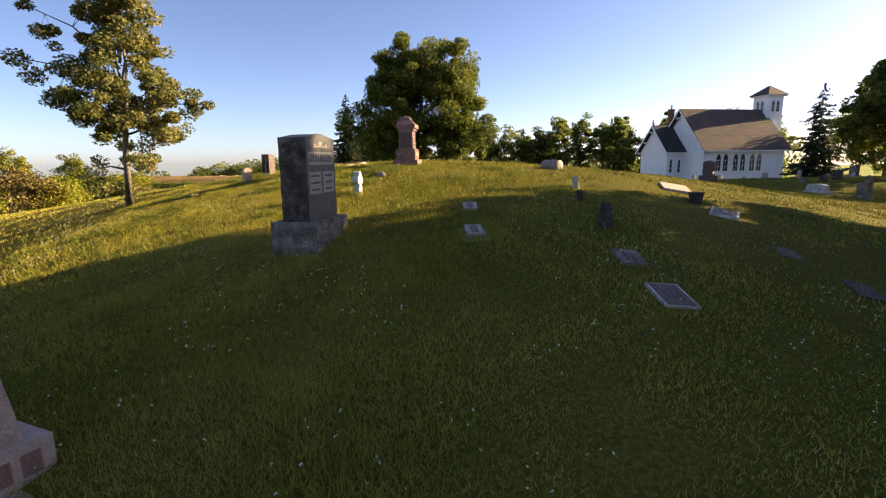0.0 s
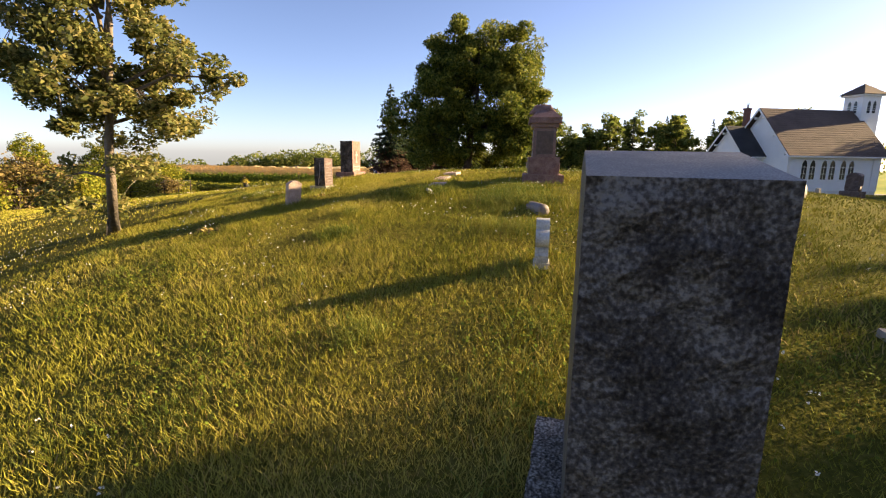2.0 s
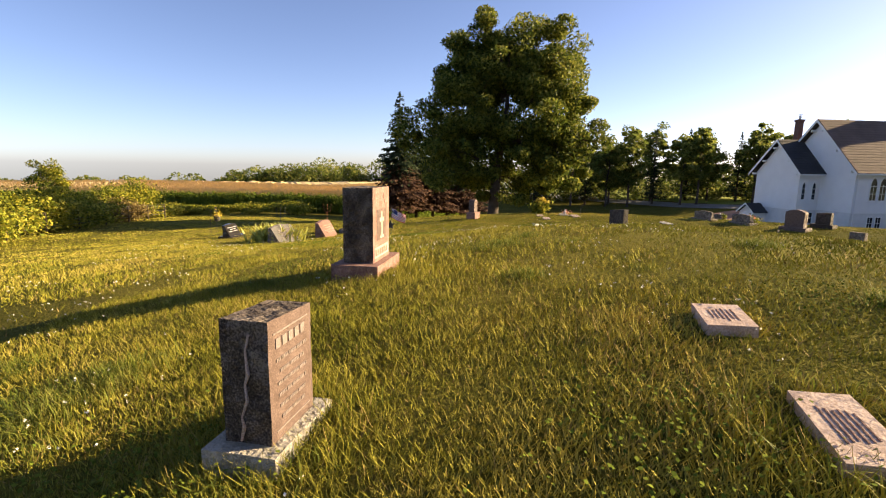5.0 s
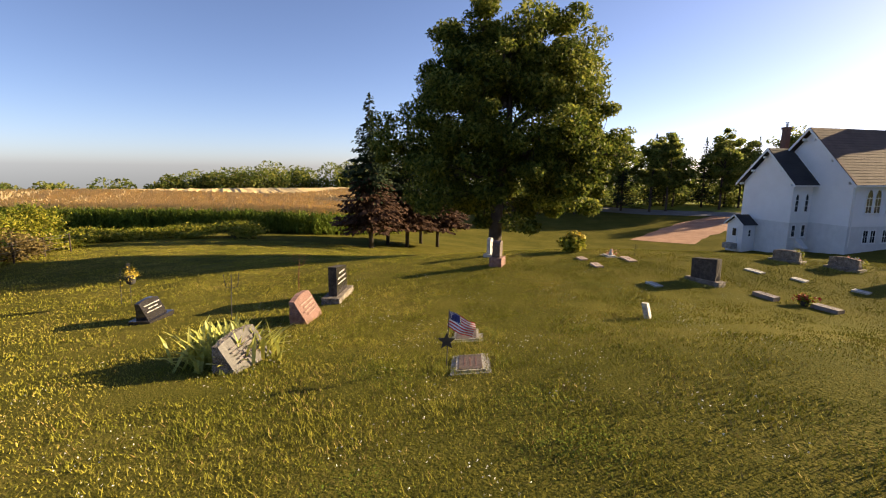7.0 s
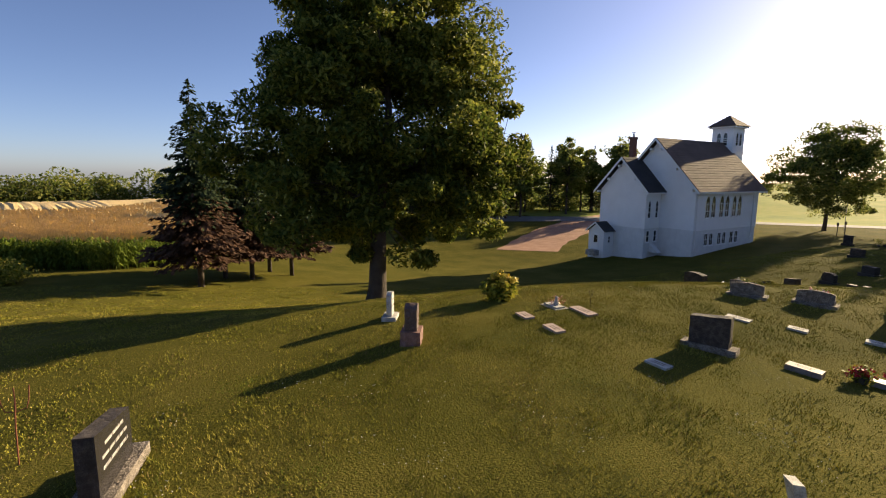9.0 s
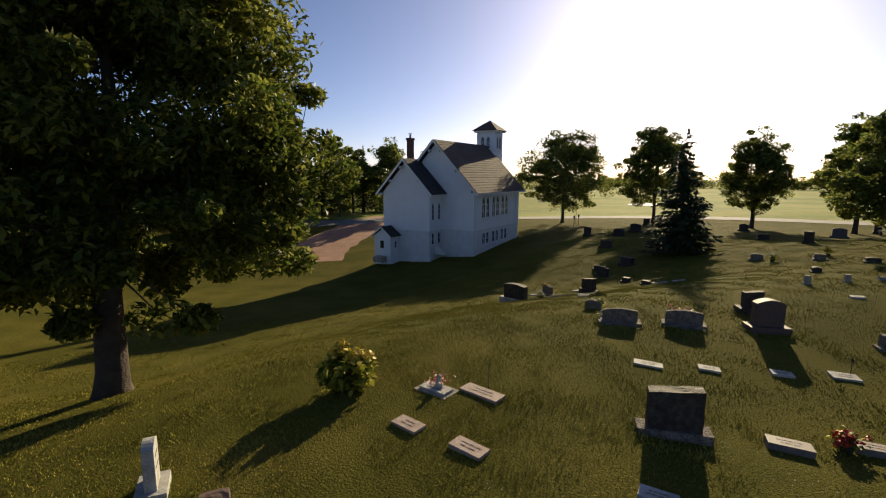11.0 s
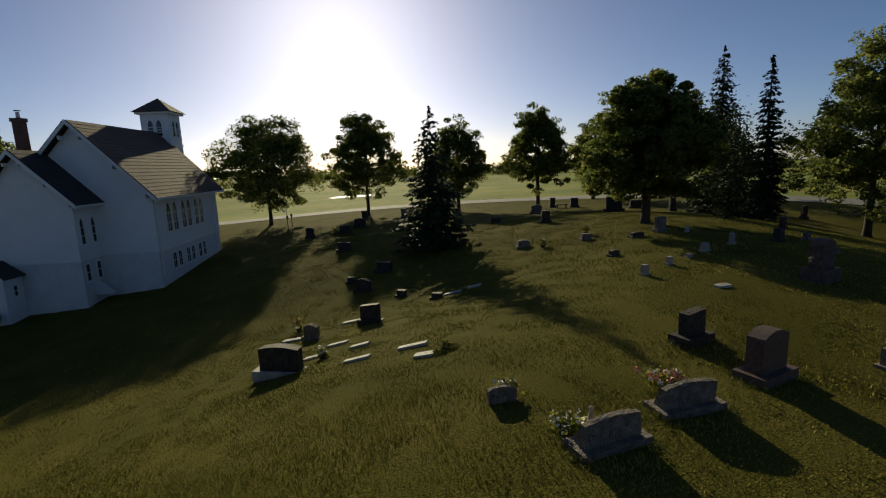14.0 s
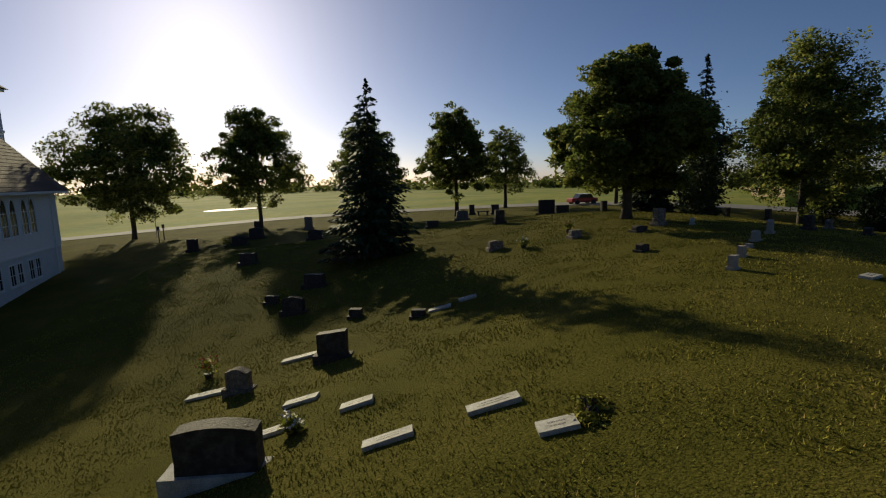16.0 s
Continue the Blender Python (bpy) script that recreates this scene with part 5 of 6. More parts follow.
flag_cloth(g)
star = [(0.13 * (1 if i % 2 == 0 else 0.45) * math.sin(i * math.pi / 5), 0.38 + 0.13 * (1 if i % 2 == 0 else 0.45) * math.cos(i * math.pi / 5)) for i in range(10)]
part("star", prism(star, -0.012, 0.004), IRON, g)
g = thing("gravestone", "small leaning white marble stone in long grass", "gravestone", -2.8, 29.6, 56, group="gravestones", size=1)
stone("die", g, 0.26, 0.12, 0.48, -0.12, (MARBLE, MARBLE), "slope", "", 0, 0.07, 0, 0.12, 23, rise=0.04)
# by the walnut
g = upright("weathered brown granite gravestone on a heavy base", -5.35, 37.2, 68, (0.62, 0.5, 0.36), (0.42, 0.3, 0.68), (BROWN, BROWN), (ROSE, ROSE), "oval", 0.1, "xyz", 0, 24, amount=0.03, size=0.95)
g = upright("narrow white marble gravestone with a rounded head", -5.4, 39.4, 68, (0.62, 0.42, 0.14), (0.42, 0.16, 0.72), (MARBLE, MARBLE), (MARBLE, MARBLE), "oval", 0.08, "", 2, 25, amount=0.01, cut_mat=GREY, size=0.95)
shrub("daylily_bush", "clump of day lilies with yellow flowers", -1.65, 40.0, 1.05, 0.8, SHRUB, 1600, 0.18, 301, "", "flowers", YELLOW)
for i, (x, y, w, d, rz) in enumerate(((-1.88, 37.9, 0.56, 0.3, 93), (-1.68, 36.7, 0.6, 0.3, 94), (-0.1, 37.72, 0.86, 0.34, 94), (-0.58, 38.5, 0.62, 0.3, 94), (-0.65, 34.15, 0.52, 0.27, 105), (2.3, 33.1, 0.66, 0.3, 111), (3.3, 32.0, 0.7, 0.3, 111),
                                      (3.84, 36.02, 0.62, 0.27, 112), (4.73, 34.98, 0.45, 0.25, 115), (5.8, 33.75, 0.45, 0.25, 117), (6.75, 32.72, 0.56, 0.34, 117))):
    flat_marker("light grey granite marker flush with the lawn", x, y, rz, w, d, PINK if i in (0, 1, 2) else MAUVE if i in (5, 6) else MARBLE, 2, None, 0.12 if i in (5, 6) else 0.05, 50 + i, group="lawn markers", cut_mat=GREY, curb=(i == 3))
g = thing("figurine", "small white garden figure among grave flowers", "ornament", -0.52, 38.5)
mesh("figure", *tube([(0, 0, 0), (0, 0, 0.08), (0, 0, 0.17), (0.01, 0, 0.21), (0.01, 0, 0.27), (0.01, 0, 0.3)], [0.07, 0.085, 0.055, 0.035, 0.05, 0.015], 12), MARBLE, g, smooth=True)
v, q = leaves(np.random.default_rng(8), np.array((0.1, 0.1, 0.12)) + np.random.default_rng(9).normal(size=(90, 3)) * (0.12, 0.12, 0.07), 0.07)
tagged(fast("flowers", v, q, CORAL, g), kind="stuff")
hook("garden_stake", "thin dark iron stake with three prongs", 0.15, 37.76, IRON, "prongs", 0.5)
g = upright("dark granite gravestone with a rough sloping top", 1.25, 34.6, 118, (1.08, 0.34, 0.12), (0.78, 0.24, 0.66), (DARKG, DARKG), (GREY, GREY), "slope", 0.07, "xz", 0, 26, amount=0.02, size=1.1)


def bouquet(name, label, x, y, mat, w, h, n=260, pot=True, white=True, seed=1):
    g = thing(name, label, "flowers", x, y)
    rng = np.random.default_rng(seed)
    if pot:
        mesh("pot", *tube([(0, 0, -0.05), (0, 0, 0.02), (0, 0, 0.16), (0, 0, 0.15)], [0.09, 0.11, 0.14, 0.11], 12), IRON, g)
    c = rng.normal(size=(26, 3)) * (w * 0.3, w * 0.3, h * 0.14) + (0, 0, h * 0.72)
    v, q = leaves(rng, rng.normal(size=(300, 3)) * (w * 0.28, w * 0.28, h * 0.2) + (0, 0, h * 0.5), 0.1)
    fast("foliage", v, q, SHRUB, g)
    who = rng.integers(0, 26, n)
    v, q = leaves(rng, c[who] + rng.normal(size=(n, 3)) * 0.022, 0.055, -0.3, 0.9)
    idx = (rng.uniform(size=26) < (0.3 if white else 0)).astype(np.int32)[who]
    tagged(fast("blossoms", v, q, [mat, WPETAL], g, index=idx), kind="stuff")


def star_stake(x, y, tall):
    g = thing("star_stake", "dark iron star on a thin stake by a marker", "garden stake", x, y, 30)
    mesh("rod", *tube([(0, 0, -0.1), (0.01, 0, tall)], [0.008, 0.008], 6), IRON, g)
    pts = [(0.09 * (1 if i % 2 == 0 else 0.42) * math.sin(i * math.pi / 5), tall + 0.05 + 0.09 * (1 if i % 2 == 0 else 0.42) * math.cos(i * math.pi / 5)) for i in range(10)]
    part("star", prism(pts, -0.006, 0.006), IRON, g)


star_stake(6.95, 32.62, 0.34)
star_stake(-17.35, 34.0, 1.2)
bouquet("planter", "dark planter of red flowers between low markers", 2.98, 32.42, RED, 0.34, 0.34, white=False, seed=3)
# serpentine stones and the two big ones
g = slant("low grey granite gravestone with a curved top on a pink base", 6.3, 37.8, 120, 0.88, 0.24, 0.36, GREY, GREY, 27, (1.08, 0.46, 0.08), 0, size=1.08)
g = slant("low grey granite gravestone with a curved top on a pink base", 7.45, 36.4, 114, 0.9, 0.24, 0.36, GREY, GREY, 28, (1.08, 0.46, 0.08), 0, size=1.08)
bouquet("grave_flowers", "coral and white artificial flowers at a gravestone", 7.95, 36.55, CORAL, 0.6, 0.42, 420, pot=False, seed=5)
g = thing("figurine", "small white praying figure on a stone base", "ornament", 6.75, 37.95, size=0.7)
mesh("figure", *tube([(0, 0, -0.05), (0, 0, 0.12), (0, 0, 0.28), (0.01, 0, 0.34), (0.01, 0, 0.42), (0.01, 0, 0.46)], [0.08, 0.085, 0.05, 0.035, 0.05, 0.015], 12), MARBLE, g, smooth=True)
bouquet("grave_flowers", "withered pale grave flowers at a gravestone", 6.6, 38.3, WPETAL, 0.5, 0.22, 90, pot=False, seed=6)
g = slant("small low granite gravestone with pale flowers", 7.7, 39.3, 106, 0.5, 0.26, 0.3, GREY, GREY, 29, None, 0)
bouquet("grave_flowers", "faded pink flowers on a low gravestone", 7.85, 39.2, WPETAL, 0.3, 0.36, 90, pot=False, seed=7)
upright("tall brown granite gravestone with a curved top", 8.75, 34.6, 126, (0.98, 0.55, 0.15), (0.7, 0.3, 0.72), (BROWN, BROWN), (BROWN, BROWN), "oval", 0.1, "x", 0, 31, amount=0.025, size=1.05)
upright("dark granite gravestone with a sloping top on a rough base", 10.35, 35.3, 126, (0.95, 0.55, 0.2), (0.62, 0.26, 0.58), (DARKG, DARKG), (DARKG, DARKG), "slope", 0.05, "xz", 0, 32, amount=0.025, size=0.9)
upright("tall rugged brown gravestone on a heavy base", 15.2, 30.05, 120, (0.72, 0.55, 0.34), (0.48, 0.32, 0.78), (BROWN, BROWN), (BROWN, BROWN), "oval", 0.1, "xyz", 0, 33, amount=0.045, size=1.12)
# the middle rows toward the church
upright("dark granite gravestone with pale side blocks", 12.64, 45.9, 88, (1.4, 0.4, 0.14), (1.02, 0.28, 0.62), (DARKG, DARKG), (MARBLE, MARBLE), "oval", 0.07, "x", 0, 34, size=1.2)
for i, (x, y, rz, w, d) in enumerate(((11.99, 41.75, 90, 0.8, 0.26), (11.93, 43.3, 90, 0.75, 0.25), (10.8, 41.2, 84, 0.5, 0.3), (14.0, 43.9, 88, 0.62, 0.3), (14.0, 45.5, 88, 0.62, 0.3), (14.0, 46.5, 88, 0.85, 0.34), (18.5, 48.3, 84, 1.15, 0.34), (19.7, 45.8, 84, 1.6, 0.3),
                                       (20.6, 41.7, 84, 0.75, 0.3), (20.8, 40.75, 84, 0.6, 0.3), (15.45, 45.2, 84, 0.75, 0.3), (14.55, 33.0, 110, 0.42, 0.25))):
    flat_marker("pale granite marker flush with the lawn", x, y, rz, w, d, MARBLE, 2, None, 0.07, 70 + i, group="lawn markers", cut_mat=MAUVE)
EAST_STONES = [
    (18.5, 44.9, 80, 0.8, 0.28, 0.86, DARKG, "slope", "dark granite gravestone on a broad base"), (18.0, 47.3, 78, 0.6, 0.25, 0.66, GREY, "serp", "grey gravestone with pale side blocks"),
    (25.3, 47.3, 76, 0.85, 0.28, 0.74, DARKG, "oval", "dark granite gravestone on a broad base"), (28.5, 46.9, 76, 0.9, 0.4, 0.6, DARKG, "flat", "rough dark gravestone with flowers beside it"),
    (23.0, 44.6, 78, 0.44, 0.28, 0.3, DARKG, "flat", "small dark gravestone in the grass"), (20.5, 42.4, 78, 0.45, 0.25, 0.24, DARKG, "flat", "small dark gravestone in the grass"),
    (27.3, 48.6, 78, 0.62, 0.25, 0.34, DARKG, "flat", "small dark gravestone in the grass"), (35.5, 51.9, 80, 1.0, 0.3, 0.7, DARKG, "flat", "dark granite gravestone in tree shade"),
    (46.7, 59.5, 80, 0.8, 0.3, 1.05, DARKG, "flat", "dark granite gravestone in tree shade"), (47.5, 56.0, 80, 1.2, 0.3, 0.82, DARKG, "oval", "dark granite gravestone near the road"),
    (51.6, 55.7, 80, 1.3, 0.3, 1.05, DARKG, "oval", "dark granite gravestone near the road"), (56.8, 51.8, 80, 0.75, 0.3, 1.3, GREY, "flat", "grey granite gravestone near the road"),
    (44.2, 49.2, 80, 1.1, 0.3, 0.8, DARKG, "oval", "dark granite gravestone in tree shade"), (51.7, 36.4, 95, 1.1, 0.3, 0.95, GREY, "oval", "grey granite gravestone near the road"),
    (60.5, 34.0, 95, 0.6, 0.3, 1.2, DARKG, "flat", "narrow dark gravestone near the road"), (59.0, 31.6, 95, 0.85, 0.3, 1.1, DARKG, "flat", "dark granite gravestone near the road"),
]
ROAD_STONES = [
    (34.0, 36.7, 98, 0.55, 0.3, 0.82, DARKG, "flat", "tall dark gravestone on a base"), (47.4, 29.4, 100, 1.4, 0.4, 1.45, DARKG, "flat", "large dark gravestone on a base"),
    (53.0, 26.0, 100, 1.4, 0.4, 0.85, DARKG, "flat", "long low dark gravestone on a base"), (46.7, 24.4, 100, 0.5, 0.3, 1.25, DARKG, "flat", "narrow dark gravestone near the maple"),
    (25.7, 35.2, 104, 0.5, 0.28, 0.32, GREY, "flat", "low grey gravestone in the grass"), (27.3, 38.4, 100, 0.65, 0.28, 0.4, GREY, "oval", "low grey gravestone in the grass"),
    (24.3, 33.0, 106, 0.58, 0.28, 0.24, DARKG, "oval", "low dark gravestone in the grass"), (25.1, 31.7, 108, 0.44, 0.28, 0.72, GREY, "flat", "pale grey gravestone on a stepped base"),
    (20.7, 34.8, 110, 0.36, 0.25, 0.26, DARKG, "oval", "low dark gravestone in the grass"), (16.55, 34.65, 116, 0.2, 0.16, 0.36, PALE, "flat", "small white marble gravestone on a base"),
    (17.75, 33.5, 116, 0.19, 0.16, 0.3, PALE, "flat", "small white marble gravestone on a base"), (18.75, 32.5, 116, 0.2, 0.16, 0.12, PALE, "flat", "small low white marble stone"),
    (19.55, 31.65, 116, 0.28, 0.16, 0.36, PALE, "oval", "white marble gravestone with a rounded top"), (20.7, 30.2, 116, 0.16, 0.16, 0.5, PALE, "peak", "slim white marble post stone"),
    (24.3, 30.7, 112, 0.15, 0.1, 0.28, MARBLE, "oval", "tiny white tablet in the grass"), (43.2, 15.2, 108, 0.35, 0.3, 1.1, DARKG, "flat", "narrow dark gravestone under the trees"),
]
SOUTH_STONES = [
    (54.2, 16.8, 105, 0.75, 0.3, 1.2, DARKG, "flat", "dark gravestone under the maple"), (21.4, 28.1, 120, 0.34, 0.25, 0.54, DARKG, "flat", "dark gravestone under the trees"),
    (26.8, 25.2, 118, 0.24, 0.2, 0.58, DARKG, "flat", "narrow dark gravestone under the trees"), (22.0, 26.7, 122, 0.24, 0.2, 0.36, GREY, "oval", "grey gravestone standing under the trees"),
    (20.0, 27.2, 122, 0.32, 0.22, 0.27, DARKG, "oval", "dark gravestone under the trees"), (19.0, 27.4, 122, 0.24, 0.2, 0.24, GREY, "oval", "small grey gravestone in the grass"),
    (17.4, 21.3, 105, 0.5, 0.2, 0.78, GREY, "slope", "leaning weathered grey gravestone"), (16.6, 22.9, 105, 0.9, 0.25, 0.42, MARBLE, "oval", "white marble gravestone with a rounded top"),
    (9.5, 32.0, 118, 0.5, 0.2, 0.4, GREY, "flat", "small grey gravestone on the hill"), (61.0, 58.0, 80, 0.8, 0.3, 1.0, DARKG, "flat", "dark gravestone standing near the road"),
    (57.5, 45.5, 85, 0.9, 0.3, 0.85, DARKG, "oval", "dark gravestone standing near the road"), (39.5, 40.3, 92, 0.8, 0.3, 0.5, DARKG, "flat", "dark gravestone in tree shade"),
]
for i, (x, y, rz, w, d, h, m, top, label) in enumerate(EAST_STONES + ROAD_STONES + SOUTH_STONES):
    upright(label, x, y, rz, (w * 1.3, d * 1.6, h * 0.2), (w, d, h * 0.8), (m, m), (m, m), top, min(0.12, h * 0.15), "x", 0, 400 + i, amount=0.012 if h < 0.5 else 0.02, group="churchyard stones")
bouquet("grave_flowers", "red flowers by a gravestone in the shade", 20.2, 48.9, RED, 0.5, 0.7, 160, white=False, seed=11)
bouquet("grave_flowers", "white flowers between lawn markers", 13.6, 45.0, WPETAL, 0.35, 0.35, 120, seed=12)
bouquet("grave_flowers", "flower urn beside a gravestone", 27.0, 35.0, CORAL, 0.35, 0.6, 120, seed=13)
bouquet("grave_flowers", "flower urn beside a gravestone", 26.1, 37.4, WPETAL, 0.35, 0.5, 120, seed=14)
bouquet("grave_flowers", "round planted urn near the road", 47.3, 57.1, SHRUB, 0.8, 0.9, 160, white=False, seed=15)
bouquet("grave_flowers", "dark foliage urn beside a gravestone", 26.6, 47.9, SHRUB, 0.5, 0.8, 120, white=False, seed=16)
g = thing("bench", "low dark stone bench near the road", "bench", 58.0, 33.2, 95)
part("seat", boxes((-0.7, 0.7, -0.2, 0.2, 0.4, 0.5), bevel=0.01), DARKG, g)
for x in (-0.5, 0.5):
    part("leg", boxes((x - 0.08, x + 0.08, -0.16, 0.16, -0.1, 0.4)), DARKG, g)
for x, y in ((55.1, 65.9), (57.3, 66.4)):
    g = thing("road_sign", "small sign on a post beside the road", "sign", x, y, 60, group="road signs")
    mesh("post", *tube([(0, 0, -0.2), (0, 0, 1.6)], [0.05, 0.045], 7), BARK, g)
    part("board", boxes((-0.18, 0.18, -0.03, 0.03, 1.2, 1.6), bevel=0.01), BARK, g)
g = thing("flagpole", "thin pale pole standing by the road", "pole", 61.0, 68.8)
mesh("pole", *tube([(0, 0, -0.2), (0, 0, 6.5)], [0.04, 0.025], 7), METAL, g)
for x, y, w, h, k in ((30.7, 26.3, 3.2, 6.2, 1), (41.5, 7.7, 4.6, 6.6, 2), (32.2, 12.9, 2.8, 4.4, 3)):
    shrub("juniper", "dark bushy juniper at the edge of the churchyard", x, y, w, h, NEEDLE, 6000, 0.2, 500 + k, "junipers")
shrub("weeds", "low clump of leafy weeds beside a lawn marker", 11.0, 40.7, 0.8, 0.12, GRASS, 420, 0.08, 520)
car = thing("car", "small red car parked under the far trees", "car", 69.4, 17.2, 100)
part("body", boxes((-2.0, 2.0, -0.8, 0.8, 0.3, 0.85), bevel=0.12), CARRED, car)
part("cabin", prism([(-1.3, 0.85), (1.1, 0.85), (0.6, 1.4), (-0.9, 1.4)], -0.7, 0.7), PANE, car)
for x in (-1.25, 1.25):
    for y in (-0.78, 0.78):
        part("wheel", prism([(x + 0.32 * math.cos(a), 0.3 + 0.32 * math.sin(a)) for a in np.linspace(0, 5.9, 14)], y - 0.1, y + 0.1), RUBBER, car)

# ---- grass ----
def way_distance(x, y):
    """Distance on plan to the line of the walk through the graves."""
    line = np.array([(0, -1), (-1.7, 3.8), (-3.2, 8.7), (-4.6, 12.3), (-8.3, 20.8), (-8.6, 22.4), (-7.3, 31.2), (-5.4, 34.5), (-1.4, 37.9), (2.2, 41.5), (5.4, 43.1)])
    best = np.full(x.shape, 1e9)
    for a, b in zip(line, line[1:]):
        d = b - a
        t = np.clip(((x - a[0]) * d[0] + (y - a[1]) * d[1]) / (d @ d), 0, 1)
        best = np.minimum(best, np.hypot(x - a[0] - t * d[0], y - a[1] - t * d[1]))
    return best


def patches(x, y, s):
    """Soft uneven patches between 0 and 1."""
    rng = np.random.default_rng(3)
    v = 0
    for k in range(7):
        a, f, p = rng.uniform(0, 6.28), rng.uniform(0.5, 1.6) / s, rng.uniform(0, 6.28)
        v = v + np.sin((x * math.cos(a) + y * math.sin(a)) * f * 6.28 + p + np.sin(y * f * 3 + k))
    return np.clip(0.5 + v / 7, 0, 1)


def build_grass():
    rng = np.random.default_rng(12)
    sown = []
    for count, x0, x1, y0, y1, reach, spare in ((1400000, -8.8, 3.6, -1.5, 17.5, 1.5, 0.02), (1250000, -20, 20, 17.5, 50, 3.6, 0.03), (230000, -22, 28, -3, 52, 1e9, 1.0)):
        x, y = rng.uniform(x0, x1, count), rng.uniform(y0, y1, count)
        d = way_distance(x, y)
        keep = rng.uniform(size=count) < spare + (1 - spare) * np.exp(-np.maximum(d - 1.0, 0) / reach)
        sown.append((x[keep], y[keep], d[keep]))
    x, y, d = (np.concatenate(a) for a in zip(*sown))
    n = len(x)
    tuft = patches(x, y, 1.1)
    tall = 0.03 + 0.03 * tuft ** 2 + 0.014 * patches(x + 40, y, 4.0)
    for sx, sy, r in TUFTS:
        tall = tall + 0.04 * np.exp(-((np.hypot(x - sx, y - sy) - r) / 0.2) ** 2)
    for sx, sy, r, up in CLUMPS:
        tall = tall + 0.25 * up * np.exp(-((x - sx) ** 2 + (y - sy) ** 2) / r ** 2)
    tall = tall * rng.uniform(0.5, 1.5, n)
    tall = tall * (0.45 + 0.55 * np.exp(-np.maximum(d - 4.0, 0) / 6.0))
    a = rng.uniform(0, 6.28, n)
    lean = tall * rng.uniform(0.15, 1.15, n)
    w = (0.0024 + 0.0009 * np.clip(d, 0, 16) + 0.0016 * (y > 17.5)) * rng.uniform(0.7, 1.4, n)
    c, s = np.cos(a), np.sin(a)
    z = height(x, y) - 0.01
    b = rng.uniform(0, 6.28, n)
    ex, ey = np.cos(b) * lean, np.sin(b) * lean
    v = np.stack([np.stack([x - c * w, y - s * w, z], 1), np.stack([x + c * w, y + s * w, z], 1), np.stack([x + ex, y + ey, z + tall], 1)], 1).reshape(-1, 3)
    dry = (rng.uniform(size=n) < 0.05 + 0.16 * patches(x - 90, y + 20, 2.3) ** 3).astype(np.int32)
    ob = fast("grass", v, np.arange(3 * n).reshape(-1, 3), [GRASS, STRAW], index=dry, tris=True)
    tagged(ob, "uneven green grass with drier straw patches", "grass", kind="stuff")
    m = 520000
    x, y = rng.uniform(-32, 44, m), rng.uniform(-8, 60, m)
    d = way_distance(x, y)
    keep = (rng.uniform(size=m) < np.clip((d - 2) / 9, 0, 1)) & (((x - 24) ** 2 + (y - 46) ** 2 < 900) | (x < 26))
    x, y, d = x[keep], y[keep], d[keep]
    n = len(x)
    tall = (0.035 + 0.025 * patches(x, y, 2.0) ** 2) * rng.uniform(0.6, 1.4, n)
    a, b = rng.uniform(0, 6.28, n), rng.uniform(0, 6.28, n)
    w = 0.008 + 0.0008 * np.clip(d, 0, 20)
    c, s, z = np.cos(a) * w, np.sin(a) * w, height(x, y) - 0.01
    ex, ey = np.cos(b) * tall * 0.3, np.sin(b) * tall * 0.3
    v = np.stack([np.stack([x - c, y - s, z], 1), np.stack([x + c, y + s, z], 1), np.stack([x + ex, y + ey, z + tall], 1)], 1).reshape(-1, 3)
    ob = fast("grass", v, np.arange(3 * n).reshape(-1, 3), [GRASS, STRAW], index=(rng.uniform(size=n) < 0.05).astype(np.int32), tris=True)
    tagged(ob, "short mown grass farther from the path", "grass", kind="stuff")
    x, y = rng.uniform(-14, 9, 16000), rng.uniform(-1, 36, 16000)
    keep = (patches(x + 7, y, 2.0) > 0.66 - 0.2 * (y < 7)) & (way_distance(x, y) < 6)
    x, y = x[keep], y[keep]
    c = np.stack([x, y, height(x, y) + rng.uniform(0.05, 0.1, len(x))], 1)
    c = np.repeat(c, 4, 0) + rng.normal(size=(4 * len(x), 3)) * 0.005
    v, q = leaves(rng, c, 0.013, -0.3, 0.9)
    tagged(fast("clover_flowers", v, q, CLOVER), "tiny white clover heads in the lawn", "flowers", kind="stuff")
    spots = rng.uniform(size=(70, 2)) * (20, 38) + (-13, -1)
    spots = np.concatenate([spots[way_distance(spots[:, 0], spots[:, 1]) < 5], [(-8.3, 26.0), (-8.6, 26.6), (-1.2, 10.2), (-0.9, 9.4), (-6.1, 13.9)]])
    c = np.repeat(spots, 520, 0) + rng.normal(size=(520 * len(spots), 2)) * 0.3
    c = np.concatenate([c, (height(c[:, 0], c[:, 1]) + rng.uniform(0.05, 0.1, len(c)))[:, None]], 1)
    v, q = leaves(rng, c, 0.02, 0.0, 0.9, 0.2)
    tagged(fast("clover_leaves", v, q, CLOVERLEAF), "low patches of dark green clover leaves", "clover", kind="stuff")


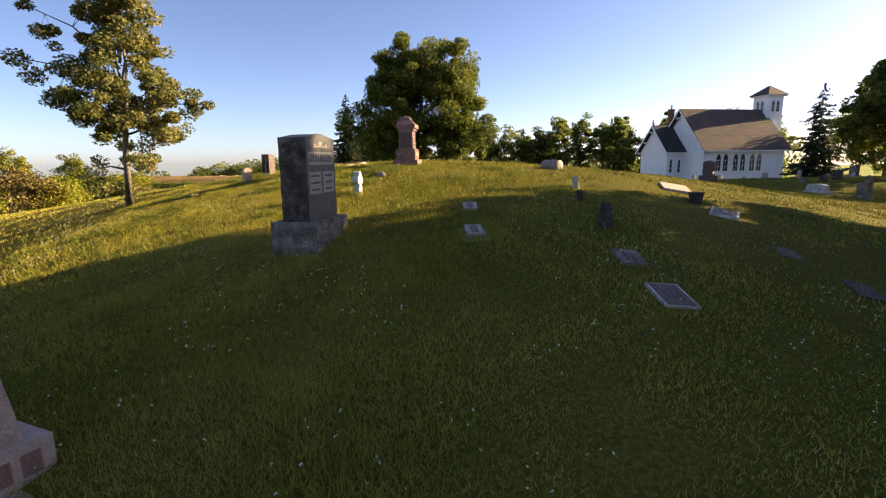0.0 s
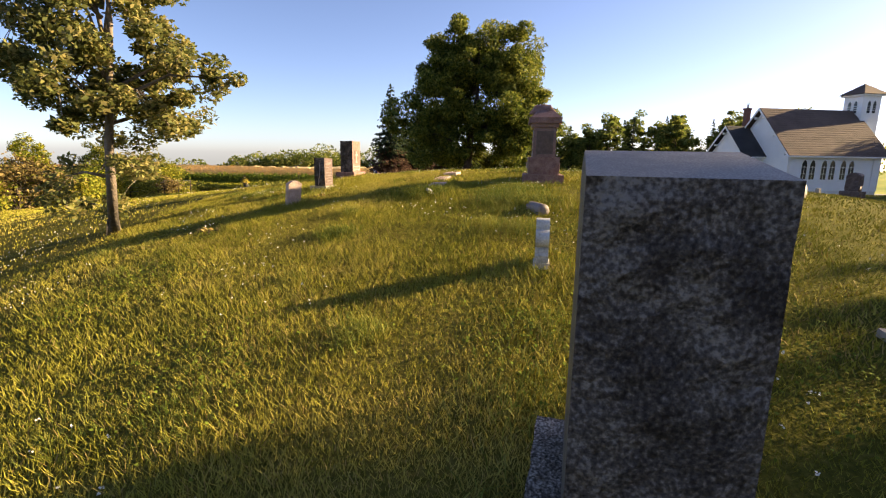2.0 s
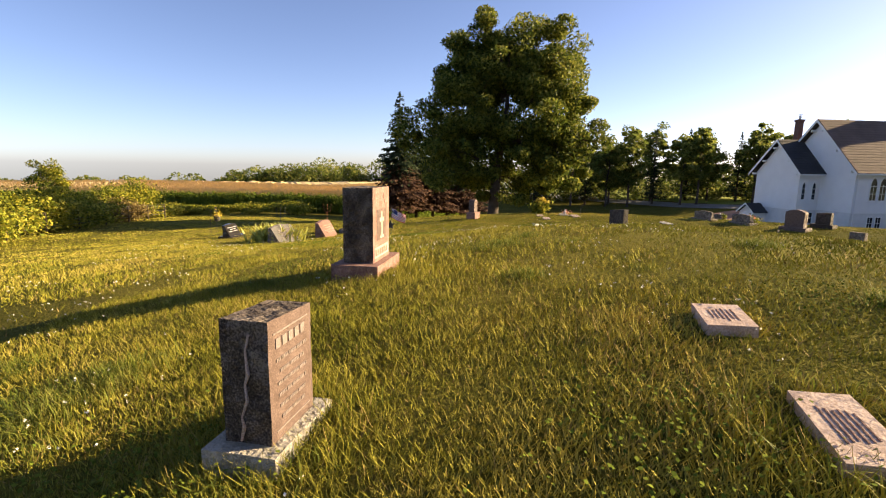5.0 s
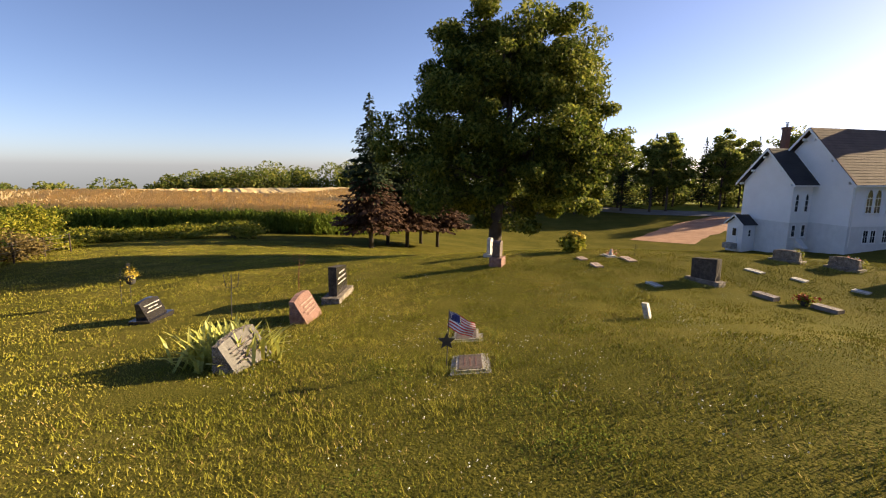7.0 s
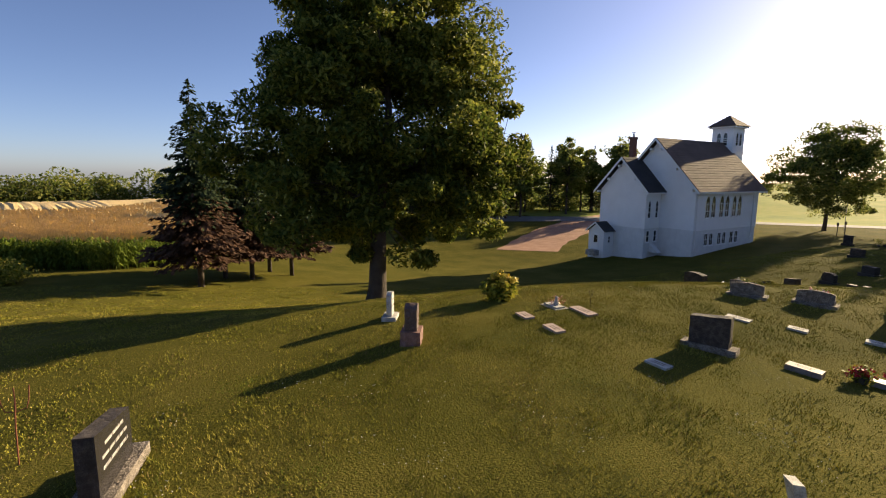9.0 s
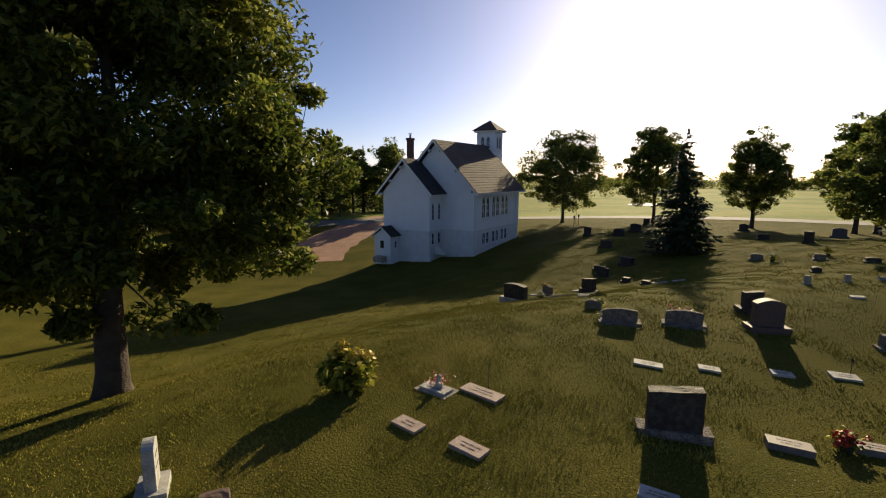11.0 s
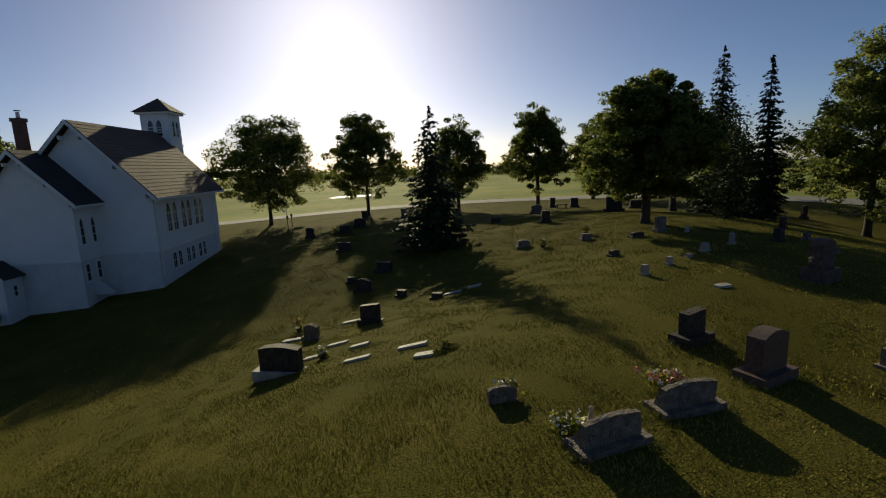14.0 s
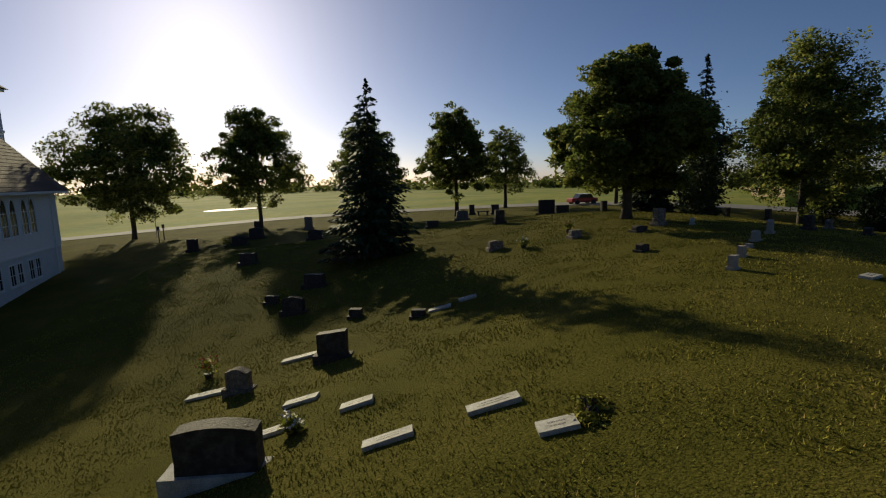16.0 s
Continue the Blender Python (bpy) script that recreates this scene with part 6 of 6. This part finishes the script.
def build_long_grass():
    """Arching blades, each of five triangles, in the clumps that the mower missed."""
    rng = np.random.default_rng(33)
    spots = []
    for sx, sy, r, up in CLUMPS:
        m = int(1700 * r * r / 0.12) if up > 0.075 else int(500 * r * r / 0.12)
        spots.append(np.stack([sx + rng.normal(size=m) * r * 0.6, sy + rng.normal(size=m) * r * 0.6, np.full(m, 0.055 + 0.5 * up)], 1))
    for sx, sy, r in TUFTS:
        m, a = int(520 * r), rng.uniform(0, 6.28, int(520 * r))
        reach = r + abs(rng.normal(size=m)) * 0.07
        spots.append(np.stack([sx + np.cos(a) * reach, sy + np.sin(a) * reach, np.full(m, 0.11)], 1))
    p = np.concatenate(spots)
    n = len(p)
    long = p[:, 2] * rng.uniform(0.7, 1.7, n)
    a, b = rng.uniform(0, 6.28, n), rng.uniform(0.25, 0.95, n)
    way, side = np.stack([np.cos(a), np.sin(a)], 1), np.stack([-np.sin(a), np.cos(a)], 1) * (0.0022 + 0.012 * long)[:, None] * 0.55
    rows = []
    for f, wide in ((0.0, 0.8), (0.5, 1.0), (0.85, 0.6)):
        out, up = (long * b * f ** 2)[:, None], long * (f - 0.55 * b * f ** 3)
        mid = p[:, :2] + way * out
        for s in (-1, 1):
            rows.append(np.concatenate([mid + s * side * wide, (height(p[:, 0], p[:, 1]) - 0.01 + up)[:, None]], 1))
    tip = np.concatenate([p[:, :2] + way * (long * b * 1.2)[:, None], (height(p[:, 0], p[:, 1]) + long * (1 - 0.75 * b))[:, None]], 1)
    v = np.stack(rows + [tip], 1).reshape(-1, 3)
    base = np.arange(n)[:, None] * 7
    tris = np.concatenate([base + np.array(t) for t in ((0, 1, 3), (0, 3, 2), (2, 3, 5), (2, 5, 4), (4, 5, 6))], 0)
    tagged(fast("long_grass", v, tris, LUSH, tris=True), "long arching green grass left round the stones", "grass", kind="stuff")


TUFTS = [(-1.91, 6.25, 0.5), (-1.86, 9.06, 0.18), (-1.38, 13.75, 0.65), (-5.55, 14.3, 0.32), (-5.55, 12.7, 0.2), (-5.9, 17.45, 0.5), (-3.2, 14.2, 0.33), (-3.2, 13.25, 0.33), (-3.19, 12.35, 0.16), (-1.52, 11.25, 0.28), (2.17, 7.13, 0.25),
         (-11.2, 27.35, 0.5), (-11.0, 31.15, 0.5), (-10.7, 33.55, 0.6), (-7.0, 28.6, 0.5), (-7.1, 26.55, 0.5), (-2.8, 29.6, 0.2), (1.25, 34.6, 0.6), (8.75, 34.6, 0.6), (10.35, 35.3, 0.5), (6.3, 37.8, 0.6), (7.45, 36.4, 0.6), (2.6, 13.55, 0.3), (0.22, 6.46, 0.3), (2.14, 4.76, 0.35)]
# long grass left by the mower: round the monument, the log and the footstone, and loose clumps on the hill
dice = random.Random(6)
CLUMPS = [(-1.85, 12.75, 0.3, 0.08), (-1.85, 12.3, 0.35, 0.11), (-1.95, 11.7, 0.4, 0.15), (-1.65, 11.45, 0.25, 0.12), (-2.1, 11.1, 0.2, 0.06), (-3.35, 12.6, 0.35, 0.16), (-3.6, 12.7, 0.25, 0.12), (-4.1, 10.4, 0.22, 0.08), (-2.4, 10.4, 0.25, 0.07), (-2.0, 10.2, 0.25, 0.08)]
CLUMPS += [(dice.uniform(-8, 2), dice.uniform(6, 20), dice.uniform(0.12, 0.32), dice.uniform(0.03, 0.09)) for _ in range(60)]
build_grass()
build_long_grass()
